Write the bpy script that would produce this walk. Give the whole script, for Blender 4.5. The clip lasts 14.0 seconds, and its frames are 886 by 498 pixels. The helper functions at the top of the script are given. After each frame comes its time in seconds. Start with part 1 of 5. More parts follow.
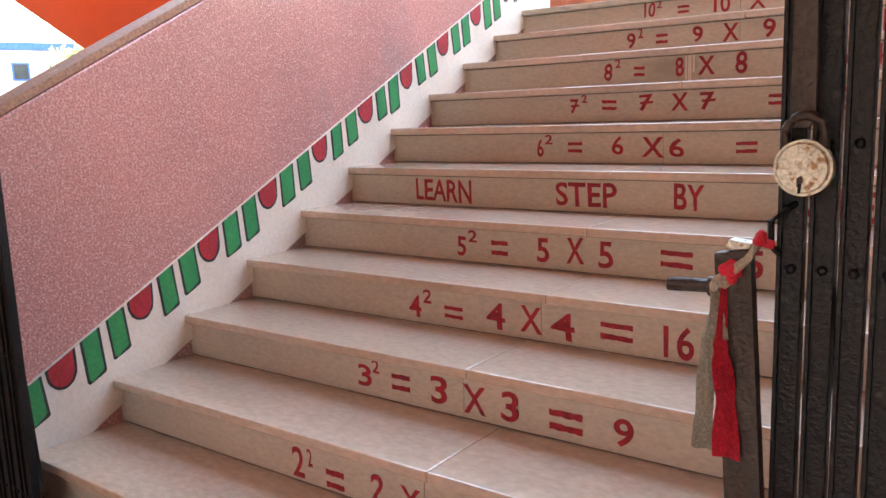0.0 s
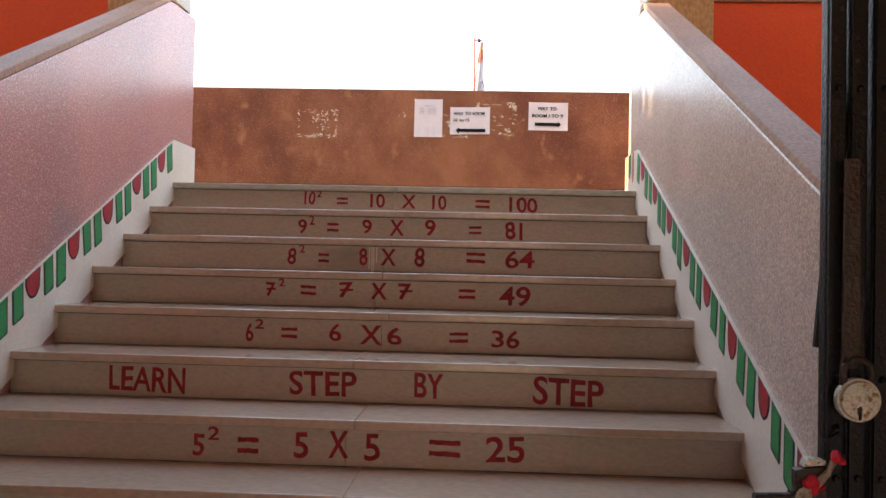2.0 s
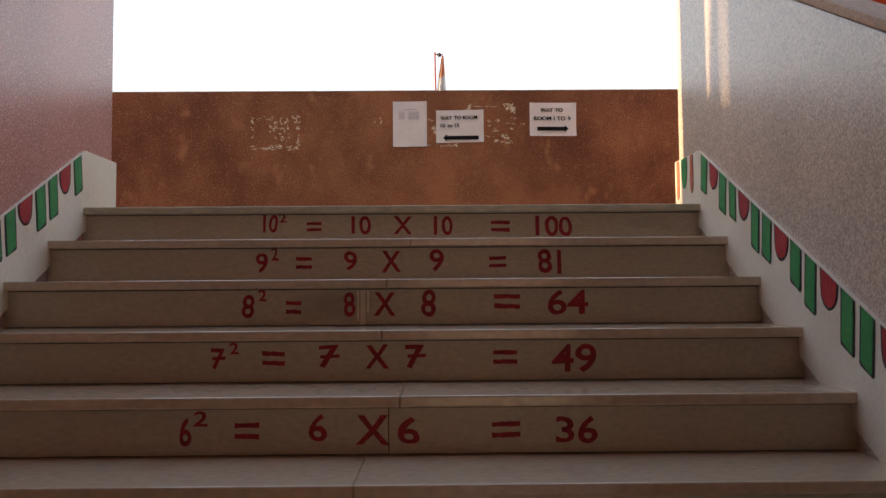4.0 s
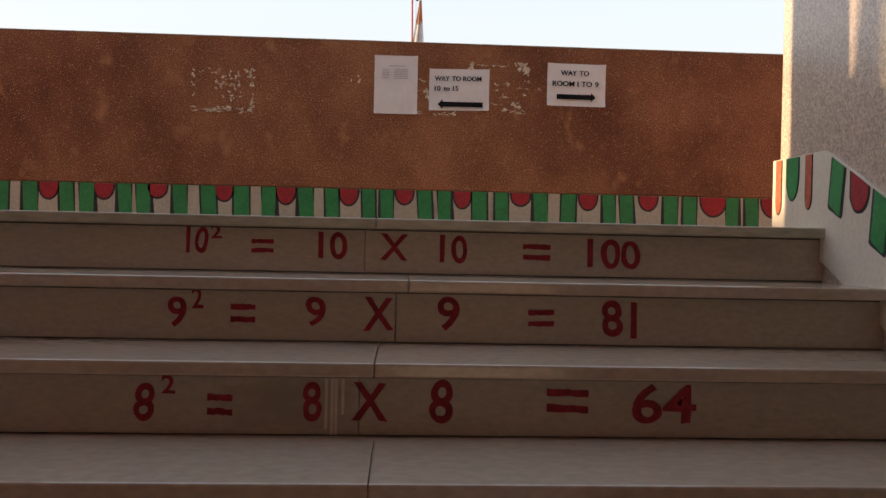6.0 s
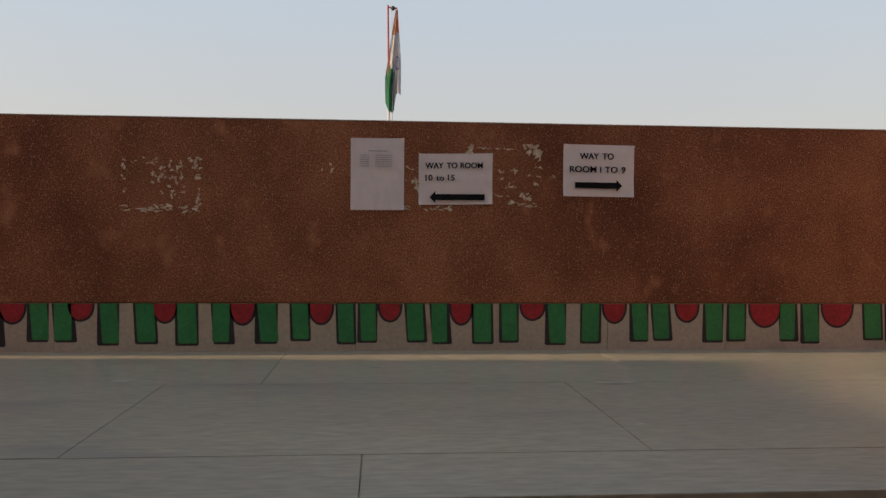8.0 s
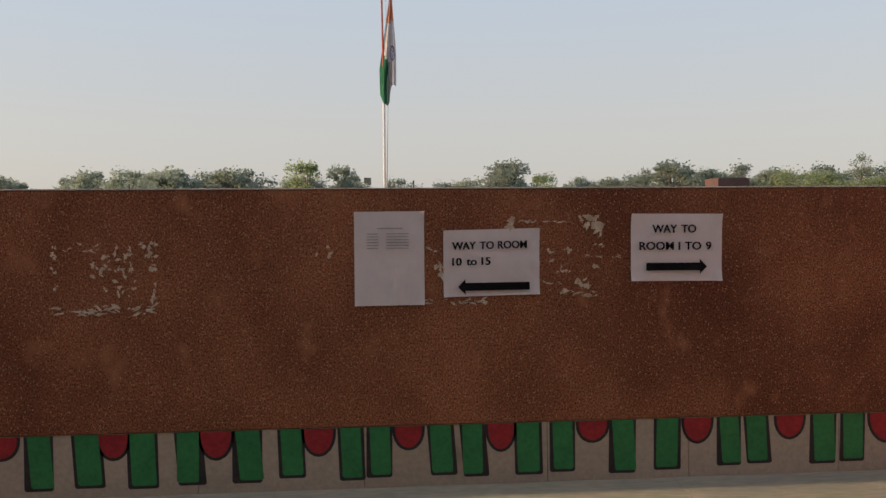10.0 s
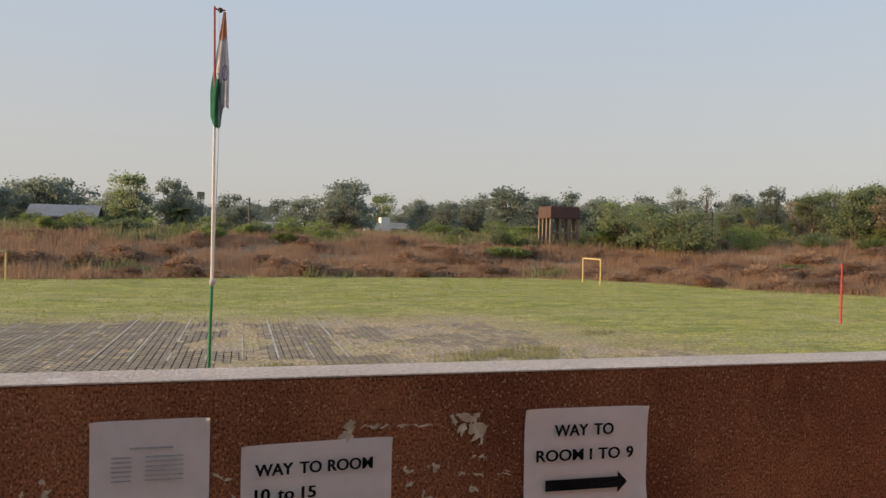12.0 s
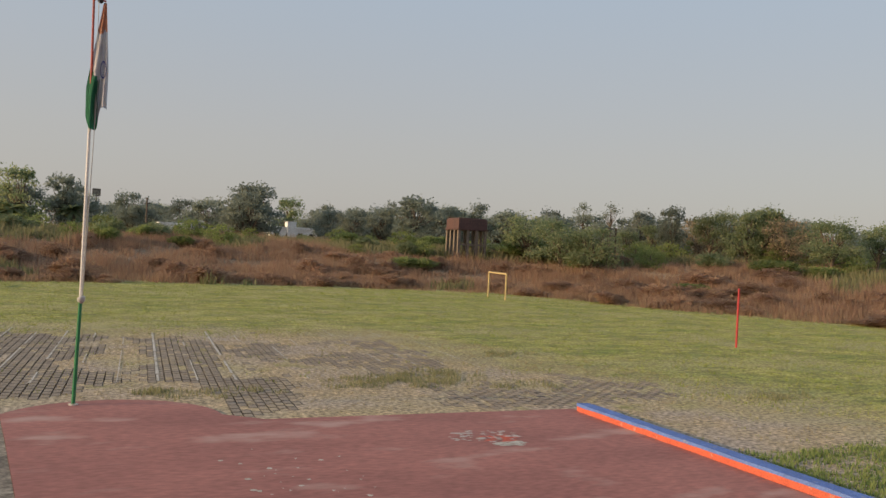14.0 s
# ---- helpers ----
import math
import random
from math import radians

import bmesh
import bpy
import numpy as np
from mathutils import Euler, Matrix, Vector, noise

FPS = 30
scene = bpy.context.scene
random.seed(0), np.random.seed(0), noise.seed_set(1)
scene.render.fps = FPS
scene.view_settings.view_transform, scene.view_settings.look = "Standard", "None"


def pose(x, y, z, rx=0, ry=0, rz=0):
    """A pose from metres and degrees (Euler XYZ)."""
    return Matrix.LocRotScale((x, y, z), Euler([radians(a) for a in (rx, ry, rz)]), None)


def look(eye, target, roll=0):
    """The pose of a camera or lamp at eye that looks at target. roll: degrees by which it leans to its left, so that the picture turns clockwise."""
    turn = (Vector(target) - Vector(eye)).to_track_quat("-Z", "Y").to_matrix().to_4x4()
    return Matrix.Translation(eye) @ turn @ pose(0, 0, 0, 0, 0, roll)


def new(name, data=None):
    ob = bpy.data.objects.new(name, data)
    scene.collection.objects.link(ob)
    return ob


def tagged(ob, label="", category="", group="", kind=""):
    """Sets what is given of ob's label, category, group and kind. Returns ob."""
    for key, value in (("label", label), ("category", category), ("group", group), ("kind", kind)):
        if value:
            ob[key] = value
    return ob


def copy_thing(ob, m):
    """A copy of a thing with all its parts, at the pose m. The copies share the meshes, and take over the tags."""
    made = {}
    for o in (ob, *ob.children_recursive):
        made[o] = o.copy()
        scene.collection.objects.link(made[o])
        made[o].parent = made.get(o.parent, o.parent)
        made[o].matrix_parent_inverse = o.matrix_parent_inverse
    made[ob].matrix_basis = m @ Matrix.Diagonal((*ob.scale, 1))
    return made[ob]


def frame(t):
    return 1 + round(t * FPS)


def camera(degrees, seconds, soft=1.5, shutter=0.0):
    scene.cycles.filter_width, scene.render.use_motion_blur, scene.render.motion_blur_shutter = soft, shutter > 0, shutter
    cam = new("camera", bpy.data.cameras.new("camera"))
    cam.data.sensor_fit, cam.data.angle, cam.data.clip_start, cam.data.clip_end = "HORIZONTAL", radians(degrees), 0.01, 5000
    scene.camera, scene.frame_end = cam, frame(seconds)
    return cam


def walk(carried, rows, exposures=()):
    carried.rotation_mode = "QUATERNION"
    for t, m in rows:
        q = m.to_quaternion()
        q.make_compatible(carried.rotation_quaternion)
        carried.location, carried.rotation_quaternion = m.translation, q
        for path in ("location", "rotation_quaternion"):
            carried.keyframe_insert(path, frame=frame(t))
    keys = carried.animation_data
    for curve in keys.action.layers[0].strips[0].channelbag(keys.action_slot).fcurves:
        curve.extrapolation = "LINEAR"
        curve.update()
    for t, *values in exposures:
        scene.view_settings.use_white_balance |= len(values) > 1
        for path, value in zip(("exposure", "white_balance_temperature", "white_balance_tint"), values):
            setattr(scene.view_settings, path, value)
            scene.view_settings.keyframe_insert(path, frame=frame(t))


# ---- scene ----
cam = camera(57.2, 14.0)

PATH = [
    (0, (2.478, -1.125, 1.157), (1.297, 0.454, 0.823), -2.1),
    (0.5, (2.211, -1.131, 1.157), (1.371, 0.659, 0.851), -2.3),
    (1, (1.984, -1.24, 1.189), (1.472, 0.675, 0.925), -1.6),
    (1.5, (1.779, -1.359, 1.237), (1.576, 0.628, 1.127), 0.4),
    (2, (1.69, -1.373, 1.257), (1.604, 0.624, 1.309), 1.3),
    (2.5, (1.641, -1.241, 1.256), (1.564, 0.754, 1.383), 0.6),
    (3, (1.592, -0.943, 1.28), (1.527, 1.049, 1.443), -0.5),
    (5.5, (1.28, 0.536, 1.546), (1.404, 2.532, 1.53), 1.4),
    (6, (1.329, 0.753, 1.646), (1.431, 2.75, 1.626), 1.2),
    (6.5, (1.304, 0.918, 1.74), (1.385, 2.916, 1.719), 0.4),
    (7, (1.281, 1.125, 1.889), (1.434, 3.119, 1.852), 1.5),
    (7.5, (1.261, 1.323, 2.05), (1.449, 3.313, 1.982), 1.4),
    (8, (1.292, 1.543, 2.173), (1.449, 3.537, 2.146), 0.4),
    (8.5, (1.253, 1.737, 2.269), (1.414, 3.73, 2.294), 0.3),
    (11, (1.233, 2.784, 2.734), (1.459, 4.766, 2.601), -2.3),
    (11.5, (1.296, 3.004, 2.823), (1.724, 4.954, 2.706), -0.6),
    (12, (1.381, 3.24, 2.942), (1.94, 5.16, 2.915), 1.1),
    (12.5, (1.438, 3.5, 3.048), (2.141, 5.372, 3.066), 1.4),
    (13, (1.445, 3.633, 3.168), (2.194, 5.486, 3.123), 1.6),
    (13.5, (1.591, 3.764, 3.167), (2.325, 5.623, 3.115), 2.4),
    (14, (1.857, 4.073, 3.249), (2.627, 5.919, 3.246), 2.9),
]
walk(cam, [(t, look(eye, target, roll)) for t, eye, target, roll in PATH],
     [(0.0, 4.0, 7000, 10), (1.0, 3.6, 7000, 10), (1.5, 3.4, 7050, 10), (2.0, 2.75, 7350, 10), (2.5, 2.4, 7500, 10), (3.0, 2.12, 7700, 10), (5.5, 1.38, 8000, 10), (6.5, 1.25, 7900, 10), (7.5, 0.7, 7500, 10), (8.5, 0.65, 7600, 10), (11.0, 0.6, 7200, 10), (12.0, 0.55, 7250, 10), (13.0, 0.55, 7350, 10), (13.5, 0.55, 7350, 10), (14.0, 0.3, 7350, 10)])


# ---- light ----
SUN_UP, SUN_TURN = 13.25, 88.5          # degrees above the horizon; degrees from the way ahead, to the west
world = bpy.data.worlds.new("sky")
scene.world = world
world.use_nodes = True
wn, wl = world.node_tree.nodes, world.node_tree.links
sky = wn.new("ShaderNodeTexSky")
sky.sky_type, sky.sun_disc = "NISHITA", False
sky.sun_elevation, sky.sun_rotation = radians(SUN_UP), radians(-SUN_TURN)
sky.air_density, sky.dust_density, sky.ozone_density = 1.0, 2.0, 1.0
# evening haze: pale and warm at the horizon, blue-grey above
wc, ws, wr, wm = wn.new("ShaderNodeTexCoord"), wn.new("ShaderNodeSeparateXYZ"), wn.new("ShaderNodeValToRGB"), wn.new("ShaderNodeMix")
wl.new(wc.outputs["Generated"], ws.inputs[0])
wl.new(ws.outputs[2], wr.inputs[0])
for place, tone in ((0.0, (3.8, 3.85, 4.1)), (0.12, (3.8, 4.0, 4.5)), (0.32, (3.4, 4.3, 5.7)), (1.0, (2.1, 3.1, 4.9))):
    el = wr.color_ramp.elements[0] if place == 0.0 else (wr.color_ramp.elements[-1] if place == 1.0 else wr.color_ramp.elements.new(place))
    el.color = (*[c / 10 for c in tone], 1)
wm.data_type, wm.inputs[0].default_value = "RGBA", 0.8
dim = wn.new("ShaderNodeVectorMath")
dim.operation, dim.inputs[3].default_value = "SCALE", 0.1
wl.new(sky.outputs[0], dim.inputs[0])
wl.new(dim.outputs[0], wm.inputs[6]), wl.new(wr.outputs[0], wm.inputs[7])
wl.new(wm.outputs[2], wn["Background"].inputs[0])
wn["Background"].inputs[1].default_value = 1.0
sun = new("sun", bpy.data.lights.new("sun", "SUN"))
sun.data.energy, sun.data.angle, sun.data.color = 3.3, radians(0.6), (1.0, 0.76, 0.51)
to_sun = Vector((-math.sin(radians(SUN_TURN)) * math.cos(radians(SUN_UP)), math.cos(radians(SUN_TURN)) * math.cos(radians(SUN_UP)), math.sin(radians(SUN_UP))))
sun.matrix_world = look(to_sun * 50, (0, 0, 0))


# ---- materials ----
def surf(name, a, b, scale=2.0, rough=0.7, bump=0.15, grain=90.0, speck=None, metal=0.0, stretch=(1, 1, 1), spec=0.5, stain=None, local=False, amount=0.25):
    """A two-scale procedural surface: a to b in patches, fine grain, chips (colour, size, share) and stains (colour, scale, share)."""
    m = bpy.data.materials.new(name)
    m.use_nodes = True
    n, l = m.node_tree.nodes, m.node_tree.links
    p = n["Principled BSDF"]
    p.inputs["Roughness"].default_value, p.inputs["Metallic"].default_value, p.inputs["Specular IOR Level"].default_value = rough, metal, spec
    co = n.new("ShaderNodeTexCoord").outputs["Object"] if local else n.new("ShaderNodeNewGeometry").outputs["Position"]
    mp = n.new("ShaderNodeMapping")
    mp.inputs["Scale"].default_value = stretch
    l.new(co, mp.inputs[0])

    def noise_node(s, detail=4.0):
        t = n.new("ShaderNodeTexNoise")
        t.inputs["Scale"].default_value, t.inputs["Detail"].default_value = s, detail
        l.new(mp.outputs[0], t.inputs["Vector"])
        return t

    def ramp(src, lo, hi):
        r = n.new("ShaderNodeMapRange")
        r.inputs[1].default_value, r.inputs[2].default_value = lo, hi
        l.new(src, r.inputs[0])
        return r.outputs[0]

    def mix(fac, ca, cb, mode="MIX"):
        x = n.new("ShaderNodeMix")
        x.data_type, x.blend_type = "RGBA", mode
        for k, v in ((0, fac), (6, ca), (7, cb)):
            if isinstance(v, (tuple, list)):
                x.inputs[k].default_value = (*v, 1) if len(v) == 3 else v
            elif isinstance(v, float):
                x.inputs[k].default_value = v
            else:
                l.new(v, x.inputs[k])
        return x.outputs[2]

    coarse, fine = noise_node(scale, 6.0), noise_node(grain, 3.0)
    col = mix(ramp(coarse.outputs[0], 0.32, 0.68), a, b)
    dark = n.new("ShaderNodeMapRange")
    dark.inputs[1].default_value, dark.inputs[2].default_value = 0.3, 0.7
    dark.inputs[3].default_value, dark.inputs[4].default_value = 1 - amount, 1 + amount
    l.new(fine.outputs[0], dark.inputs[0])
    comb = n.new("ShaderNodeCombineColor")
    for k in range(3):
        l.new(dark.outputs[0], comb.inputs[k])
    col = mix(1.0, col, comb.outputs[0], "MULTIPLY")
    height = fine.outputs[0]
    if stain:
        st = noise_node(stain[1], 7.0)
        col = mix(ramp(st.outputs[0], 1 - stain[2], 1 - stain[2] + 0.12), col, stain[0])
    if speck:
        v = n.new("ShaderNodeTexVoronoi")
        v.inputs["Scale"].default_value = 1.0 / speck[1]
        l.new(mp.outputs[0], v.inputs["Vector"])
        sep = n.new("ShaderNodeSeparateColor")
        l.new(v.outputs["Color"], sep.inputs[0])
        pick = ramp(sep.outputs[0], 1 - speck[2], 1 - speck[2] + 0.05)
        near = ramp(v.outputs["Distance"], 0.45, 0.3)
        both = n.new("ShaderNodeMath")
        both.operation = "MULTIPLY"
        l.new(pick, both.inputs[0]), l.new(near, both.inputs[1])
        col = mix(both.outputs[0], col, speck[0])
        pick2 = ramp(sep.outputs[1], 1 - speck[2] * 0.7, 1 - speck[2] * 0.7 + 0.05)
        both2 = n.new("ShaderNodeMath")
        both2.operation = "MULTIPLY"
        l.new(pick2, both2.inputs[0]), l.new(near, both2.inputs[1])
        col = mix(both2.outputs[0], col, tuple(c * 0.6 for c in a))
    l.new(col, p.inputs["Base Color"])
    if bump:
        bp = n.new("ShaderNodeBump")
        bp.inputs["Strength"].default_value, bp.inputs["Distance"].default_value = bump, 0.01
        l.new(height, bp.inputs["Height"])
        l.new(bp.outputs[0], p.inputs["Normal"])
    return m


def leafy(name, a, b, c, rough=0.6, through_light=0.35):
    """Leaves and blades: each island takes its own tone between a, b and c; some light passes through."""
    m = bpy.data.materials.new(name)
    m.use_nodes = True
    n, l = m.node_tree.nodes, m.node_tree.links
    p, out = n["Principled BSDF"], n["Material Output"]
    p.inputs["Roughness"].default_value, p.inputs["Specular IOR Level"].default_value = rough, 0.25
    r = n.new("ShaderNodeValToRGB")
    r.color_ramp.elements[0].color, r.color_ramp.elements[1].color = (*a, 1), (*c, 1)
    e = r.color_ramp.elements.new(0.5)
    e.color = (*b, 1)
    l.new(n.new("ShaderNodeNewGeometry").outputs["Random Per Island"], r.inputs[0])
    oi = n.new("ShaderNodeObjectInfo")
    hs = n.new("ShaderNodeHueSaturation")
    mr = n.new("ShaderNodeMapRange")
    mr.inputs[3].default_value, mr.inputs[4].default_value = 0.74, 1.14
    l.new(oi.outputs["Random"], mr.inputs[0]), l.new(mr.outputs[0], hs.inputs["Value"]), l.new(r.outputs[0], hs.inputs["Color"])
    l.new(hs.outputs[0], p.inputs["Base Color"])
    t = n.new("ShaderNodeBsdfTranslucent")
    l.new(hs.outputs[0], t.inputs[0])
    x = n.new("ShaderNodeMixShader")
    x.inputs[0].default_value = through_light
    l.new(p.outputs[0], x.inputs[1]), l.new(t.outputs[0], x.inputs[2]), l.new(x.outputs[0], out.inputs[0])
    return m


PINK = surf("pink_chip_plaster", (0.56, 0.265, 0.235), (0.42, 0.205, 0.19), 1.3, 0.22, 0.08, 140, ((0.70, 0.46, 0.42), 0.006, 0.22), stain=((0.34, 0.225, 0.215), 1.2, 0.42), amount=0.34, spec=1.0)
# Right wall's plaster, made paler because that wall gets more light.
PINK_PALE_LIT = surf("pale_lit_chip_plaster", (0.62, 0.485, 0.415), (0.51, 0.41, 0.355), 1.4, 0.23, 0.08, 140, ((0.76, 0.64, 0.57), 0.006, 0.22), stain=((0.44, 0.36, 0.315), 1.1, 0.40), amount=0.32, spec=1.0)
BROWN = surf("brown_chip_plaster", (0.185, 0.066, 0.037), (0.37, 0.15, 0.076), 3.4, 0.6, 0.07, 230, ((0.58, 0.35, 0.20), 0.0042, 0.15), stain=((0.42, 0.18, 0.09), 9.0, 0.40), stretch=(0.9, 1, 0.7), amount=0.75, spec=0.14)
COPING = surf("worn_cement_coping", (0.62, 0.54, 0.48), (0.50, 0.42, 0.37), 3, 0.75, 0.35, 120, stain=((0.72, 0.66, 0.61), 8, 0.38))
COPING_BROWN = surf("brown_painted_coping", (0.43, 0.245, 0.155), (0.34, 0.185, 0.115), 3, 0.6, 0.3, 90, stain=((0.54, 0.40, 0.29), 9, 0.30))
STONE = surf("cream_riser_stone", (0.505, 0.42, 0.325), (0.44, 0.365, 0.285), 1.1, 0.36, 0.03, 60, stretch=(0.8, 1, 1.6), stain=((0.32, 0.265, 0.205), 2.2, 0.34), amount=0.10)
TREAD = surf("cream_tread_stone", (0.55, 0.415, 0.315), (0.48, 0.365, 0.28), 1.6, 0.10, 0.010, 60, stretch=(0.6, 1, 1), stain=((0.40, 0.30, 0.23), 2.5, 0.34), amount=0.10, spec=0.95)
LANDING = surf("grey_streaked_floor_stone", (0.50, 0.44, 0.325), (0.40, 0.36, 0.27), 1.6, 0.28, 0.05, 50, stretch=(0.35, 1.3, 1), stain=((0.29, 0.285, 0.255), 3.2, 0.40), amount=0.18, spec=0.6)
WHITE = surf("dirty_white_paint", (0.74, 0.66, 0.57), (0.66, 0.57, 0.48), 3, 0.5, 0.1, 70, stain=((0.52, 0.42, 0.34), 4, 0.33), amount=0.06)
CREAM = surf("cream_skirting_paint", (0.52, 0.46, 0.36), (0.44, 0.38, 0.30), 3, 0.55, 0.12, 70, stain=((0.28, 0.23, 0.18), 3.5, 0.36), amount=0.1)
GREEN = surf("green_brush_paint", (0.03, 0.27, 0.085), (0.02, 0.21, 0.07), 9, 0.5, 0.1, 80, amount=0.15)
DROP = surf("red_brush_paint", (0.42, 0.025, 0.035), (0.33, 0.02, 0.03), 12, 0.5, 0.1, 80, amount=0.2)
INK = surf("black_outline_paint", (0.02, 0.02, 0.025), (0.035, 0.03, 0.035), 15, 0.5, 0.05, 80)
RED_TEXT = surf("red_lettering_paint", (0.34, 0.020, 0.034), (0.26, 0.016, 0.026), 14, 0.55, 0.05, 60, amount=0.3, spec=0.3)
BAR = surf("orange_brush_paint", (0.55, 0.13, 0.07), (0.47, 0.10, 0.06), 12, 0.5, 0.05, 60)
RED_WALL = surf("red_orange_wall_paint", (0.84, 0.105, 0.022), (0.74, 0.082, 0.018), 1.5, 0.45, 0.15, 60, stain=((0.55, 0.10, 0.05), 5, 0.25), amount=0.06)
OCHRE = surf("peeling_ochre_paint", (0.55, 0.30, 0.11), (0.40, 0.21, 0.09), 5, 0.6, 0.4, 60, stretch=(1, 1, 0.5), stain=((0.70, 0.55, 0.33), 9, 0.36))
CREAM_PILLAR = surf("pale_pillar_paint", (0.66, 0.63, 0.56), (0.58, 0.54, 0.48), 3, 0.6, 0.15, 60)
# Peach and reddish tones chosen so unseen hall surfaces bounce warm light.
PLAIN = surf("plain_peach_wash", (0.68, 0.43, 0.30), (0.62, 0.38, 0.26), 1.2, 0.75, 0.2, 50, stain=((0.5, 0.33, 0.25), 1.5, 0.3))
FLOOR = surf("ground_floor_stone", (0.46, 0.30, 0.21), (0.40, 0.26, 0.19), 1.5, 0.4, 0.1, 50, amount=0.1)
IRON = surf("black_enamel_iron", (0.0035, 0.0042, 0.0052), (0.007, 0.008, 0.0095), 6, 0.42, 0.35, 160, ((0.05, 0.05, 0.05), 0.012, 0.05), spec=0.3)
BARE_IRON = surf("worn_brown_iron", (0.028, 0.021, 0.018), (0.055, 0.045, 0.040), 12, 0.45, 0.3, 150, metal=0.4)
STEEL = surf("worn_steel", (0.52, 0.53, 0.46), (0.38, 0.39, 0.33), 30, 0.36, 0.2, 200, metal=0.45, stain=((0.20, 0.11, 0.04), 110, 0.44))
PAPER = surf("laminated_white_paper", (0.90, 0.83, 0.81), (0.84, 0.77, 0.755), 5, 0.24, 0.12, 30, amount=0.03, spec=0.6)
PRINT = surf("black_print", (0.010, 0.010, 0.011), (0.016, 0.016, 0.018), 10, 0.8, 0.0, spec=0.1)
PRINT_GREY = surf("faded_print", (0.42, 0.41, 0.43), (0.50, 0.49, 0.50), 10, 0.4, 0.0)
SCRAP = surf("torn_paper_scraps", (0.86, 0.75, 0.58), (0.52, 0.39, 0.27), 45, 0.3, 0.5, 90, spec=0.7)
CLOTH_RED = surf("red_cotton_strip", (0.62, 0.02, 0.05), (0.50, 0.015, 0.04), 20, 0.85, 0.5, 300)
CLOTH_GREY = surf("dirty_beige_cotton_strip", (0.42, 0.38, 0.30), (0.30, 0.27, 0.21), 14, 0.9, 0.5, 300)
COURT = surf("red_oxide_concrete", (0.43, 0.17, 0.135), (0.31, 0.118, 0.095), 0.6, 0.75, 0.10, 12, stain=((0.50, 0.30, 0.25), 1.1, 0.43), amount=0.20, stretch=(0.45, 1, 1))
CONCRETE = surf("weathered_concrete", (0.32, 0.27, 0.205), (0.11, 0.092, 0.072), 2.4, 0.85, 0.3, 18, stain=((0.42, 0.37, 0.29), 4.0, 0.42), amount=0.42)
BLUE = surf("blue_kerb_paint", (0.115, 0.215, 0.54), (0.09, 0.165, 0.42), 5, 0.65, 0.2, 40, stain=((0.36, 0.37, 0.40), 6, 0.36))
ORANGE = surf("orange_kerb_paint", (0.64, 0.125, 0.065), (0.53, 0.10, 0.055), 5, 0.65, 0.2, 40, stain=((0.58, 0.36, 0.29), 5, 0.38))
PAVER = surf("grey_paver", (0.265, 0.215, 0.165), (0.35, 0.29, 0.22), 1.6, 0.9, 0.3, 25, stain=((0.45, 0.36, 0.235), 1.3, 0.46))
PAVER_BED = surf("dark_joint_soil", (0.075, 0.061, 0.046), (0.19, 0.155, 0.11), 2.4, 0.95, 0.4, 40)
LINE = surf("chalky_white_line", (0.62, 0.58, 0.51), (0.44, 0.40, 0.33), 2.2, 0.85, 0.2, 40, stain=((0.36, 0.31, 0.23), 1.6, 0.38))
POLE_WHITE = surf("white_pole_paint", (0.72, 0.70, 0.68), (0.66, 0.64, 0.62), 8, 0.4, 0.1, local=True)
POLE_GREEN = surf("green_pole_paint", (0.02, 0.22, 0.085), (0.015, 0.17, 0.065), 8, 0.4, 0.1, local=True)
POLE_RED = surf("red_pole_paint", (0.42, 0.06, 0.04), (0.34, 0.05, 0.035), 8, 0.4, 0.1, local=True)
POST_RED = surf("bright_red_post_paint", (0.50, 0.04, 0.045), (0.40, 0.035, 0.04), 4, 0.5, 0.1, local=True)
GOAL = surf("yellowed_goal_paint", (0.64, 0.48, 0.22), (0.54, 0.41, 0.20), 4, 0.55, 0.1, local=True)
SAFFRON = surf("saffron_cloth", (0.62, 0.30, 0.20), (0.52, 0.24, 0.15), 5, 0.85, 0.2, 200)
FLAG_WHITE = surf("white_cloth", (0.72, 0.70, 0.70), (0.60, 0.57, 0.60), 5, 0.85, 0.2, 200)
FLAG_GREEN = surf("green_cloth", (0.02, 0.20, 0.10), (0.015, 0.15, 0.08), 5, 0.85, 0.2, 200)
NAVY = surf("navy_cloth_print", (0.03, 0.04, 0.16), (0.05, 0.06, 0.2), 9, 0.8, 0.0)
ROPE = surf("grey_rope", (0.55, 0.53, 0.50), (0.45, 0.43, 0.40), 40, 0.9, 0.2)
TANK = surf("rusty_tank_paint", (0.125, 0.062, 0.055), (0.09, 0.05, 0.045), 0.9, 0.8, 0.2, 8, local=True)
TANK_LEG = surf("stained_concrete_leg", (0.25, 0.20, 0.155), (0.18, 0.14, 0.11), 0.9, 0.9, 0.2, 8, local=True)
HOUSE = surf("white_house_wall", (0.72, 0.72, 0.70), (0.62, 0.62, 0.60), 0.4, 0.8, 0.1, 8, local=True)
HOUSE_BLUE = surf("blue_house_paint", (0.06, 0.16, 0.50), (0.05, 0.13, 0.42), 0.6, 0.7, 0.1, 8, local=True)
DARK = surf("dark_window_glass", (0.03, 0.035, 0.04), (0.05, 0.055, 0.06), 2, 0.15, 0.0, local=True)
ROOF_GREY = surf("grey_sheet_roof", (0.20, 0.21, 0.23), (0.26, 0.27, 0.29), 0.8, 0.7, 0.1, 8, local=True)
JOINT_DARK = surf("dark_joint_line", (0.055, 0.042, 0.034), (0.16, 0.125, 0.098), 9, 0.8, 0.1, 60)
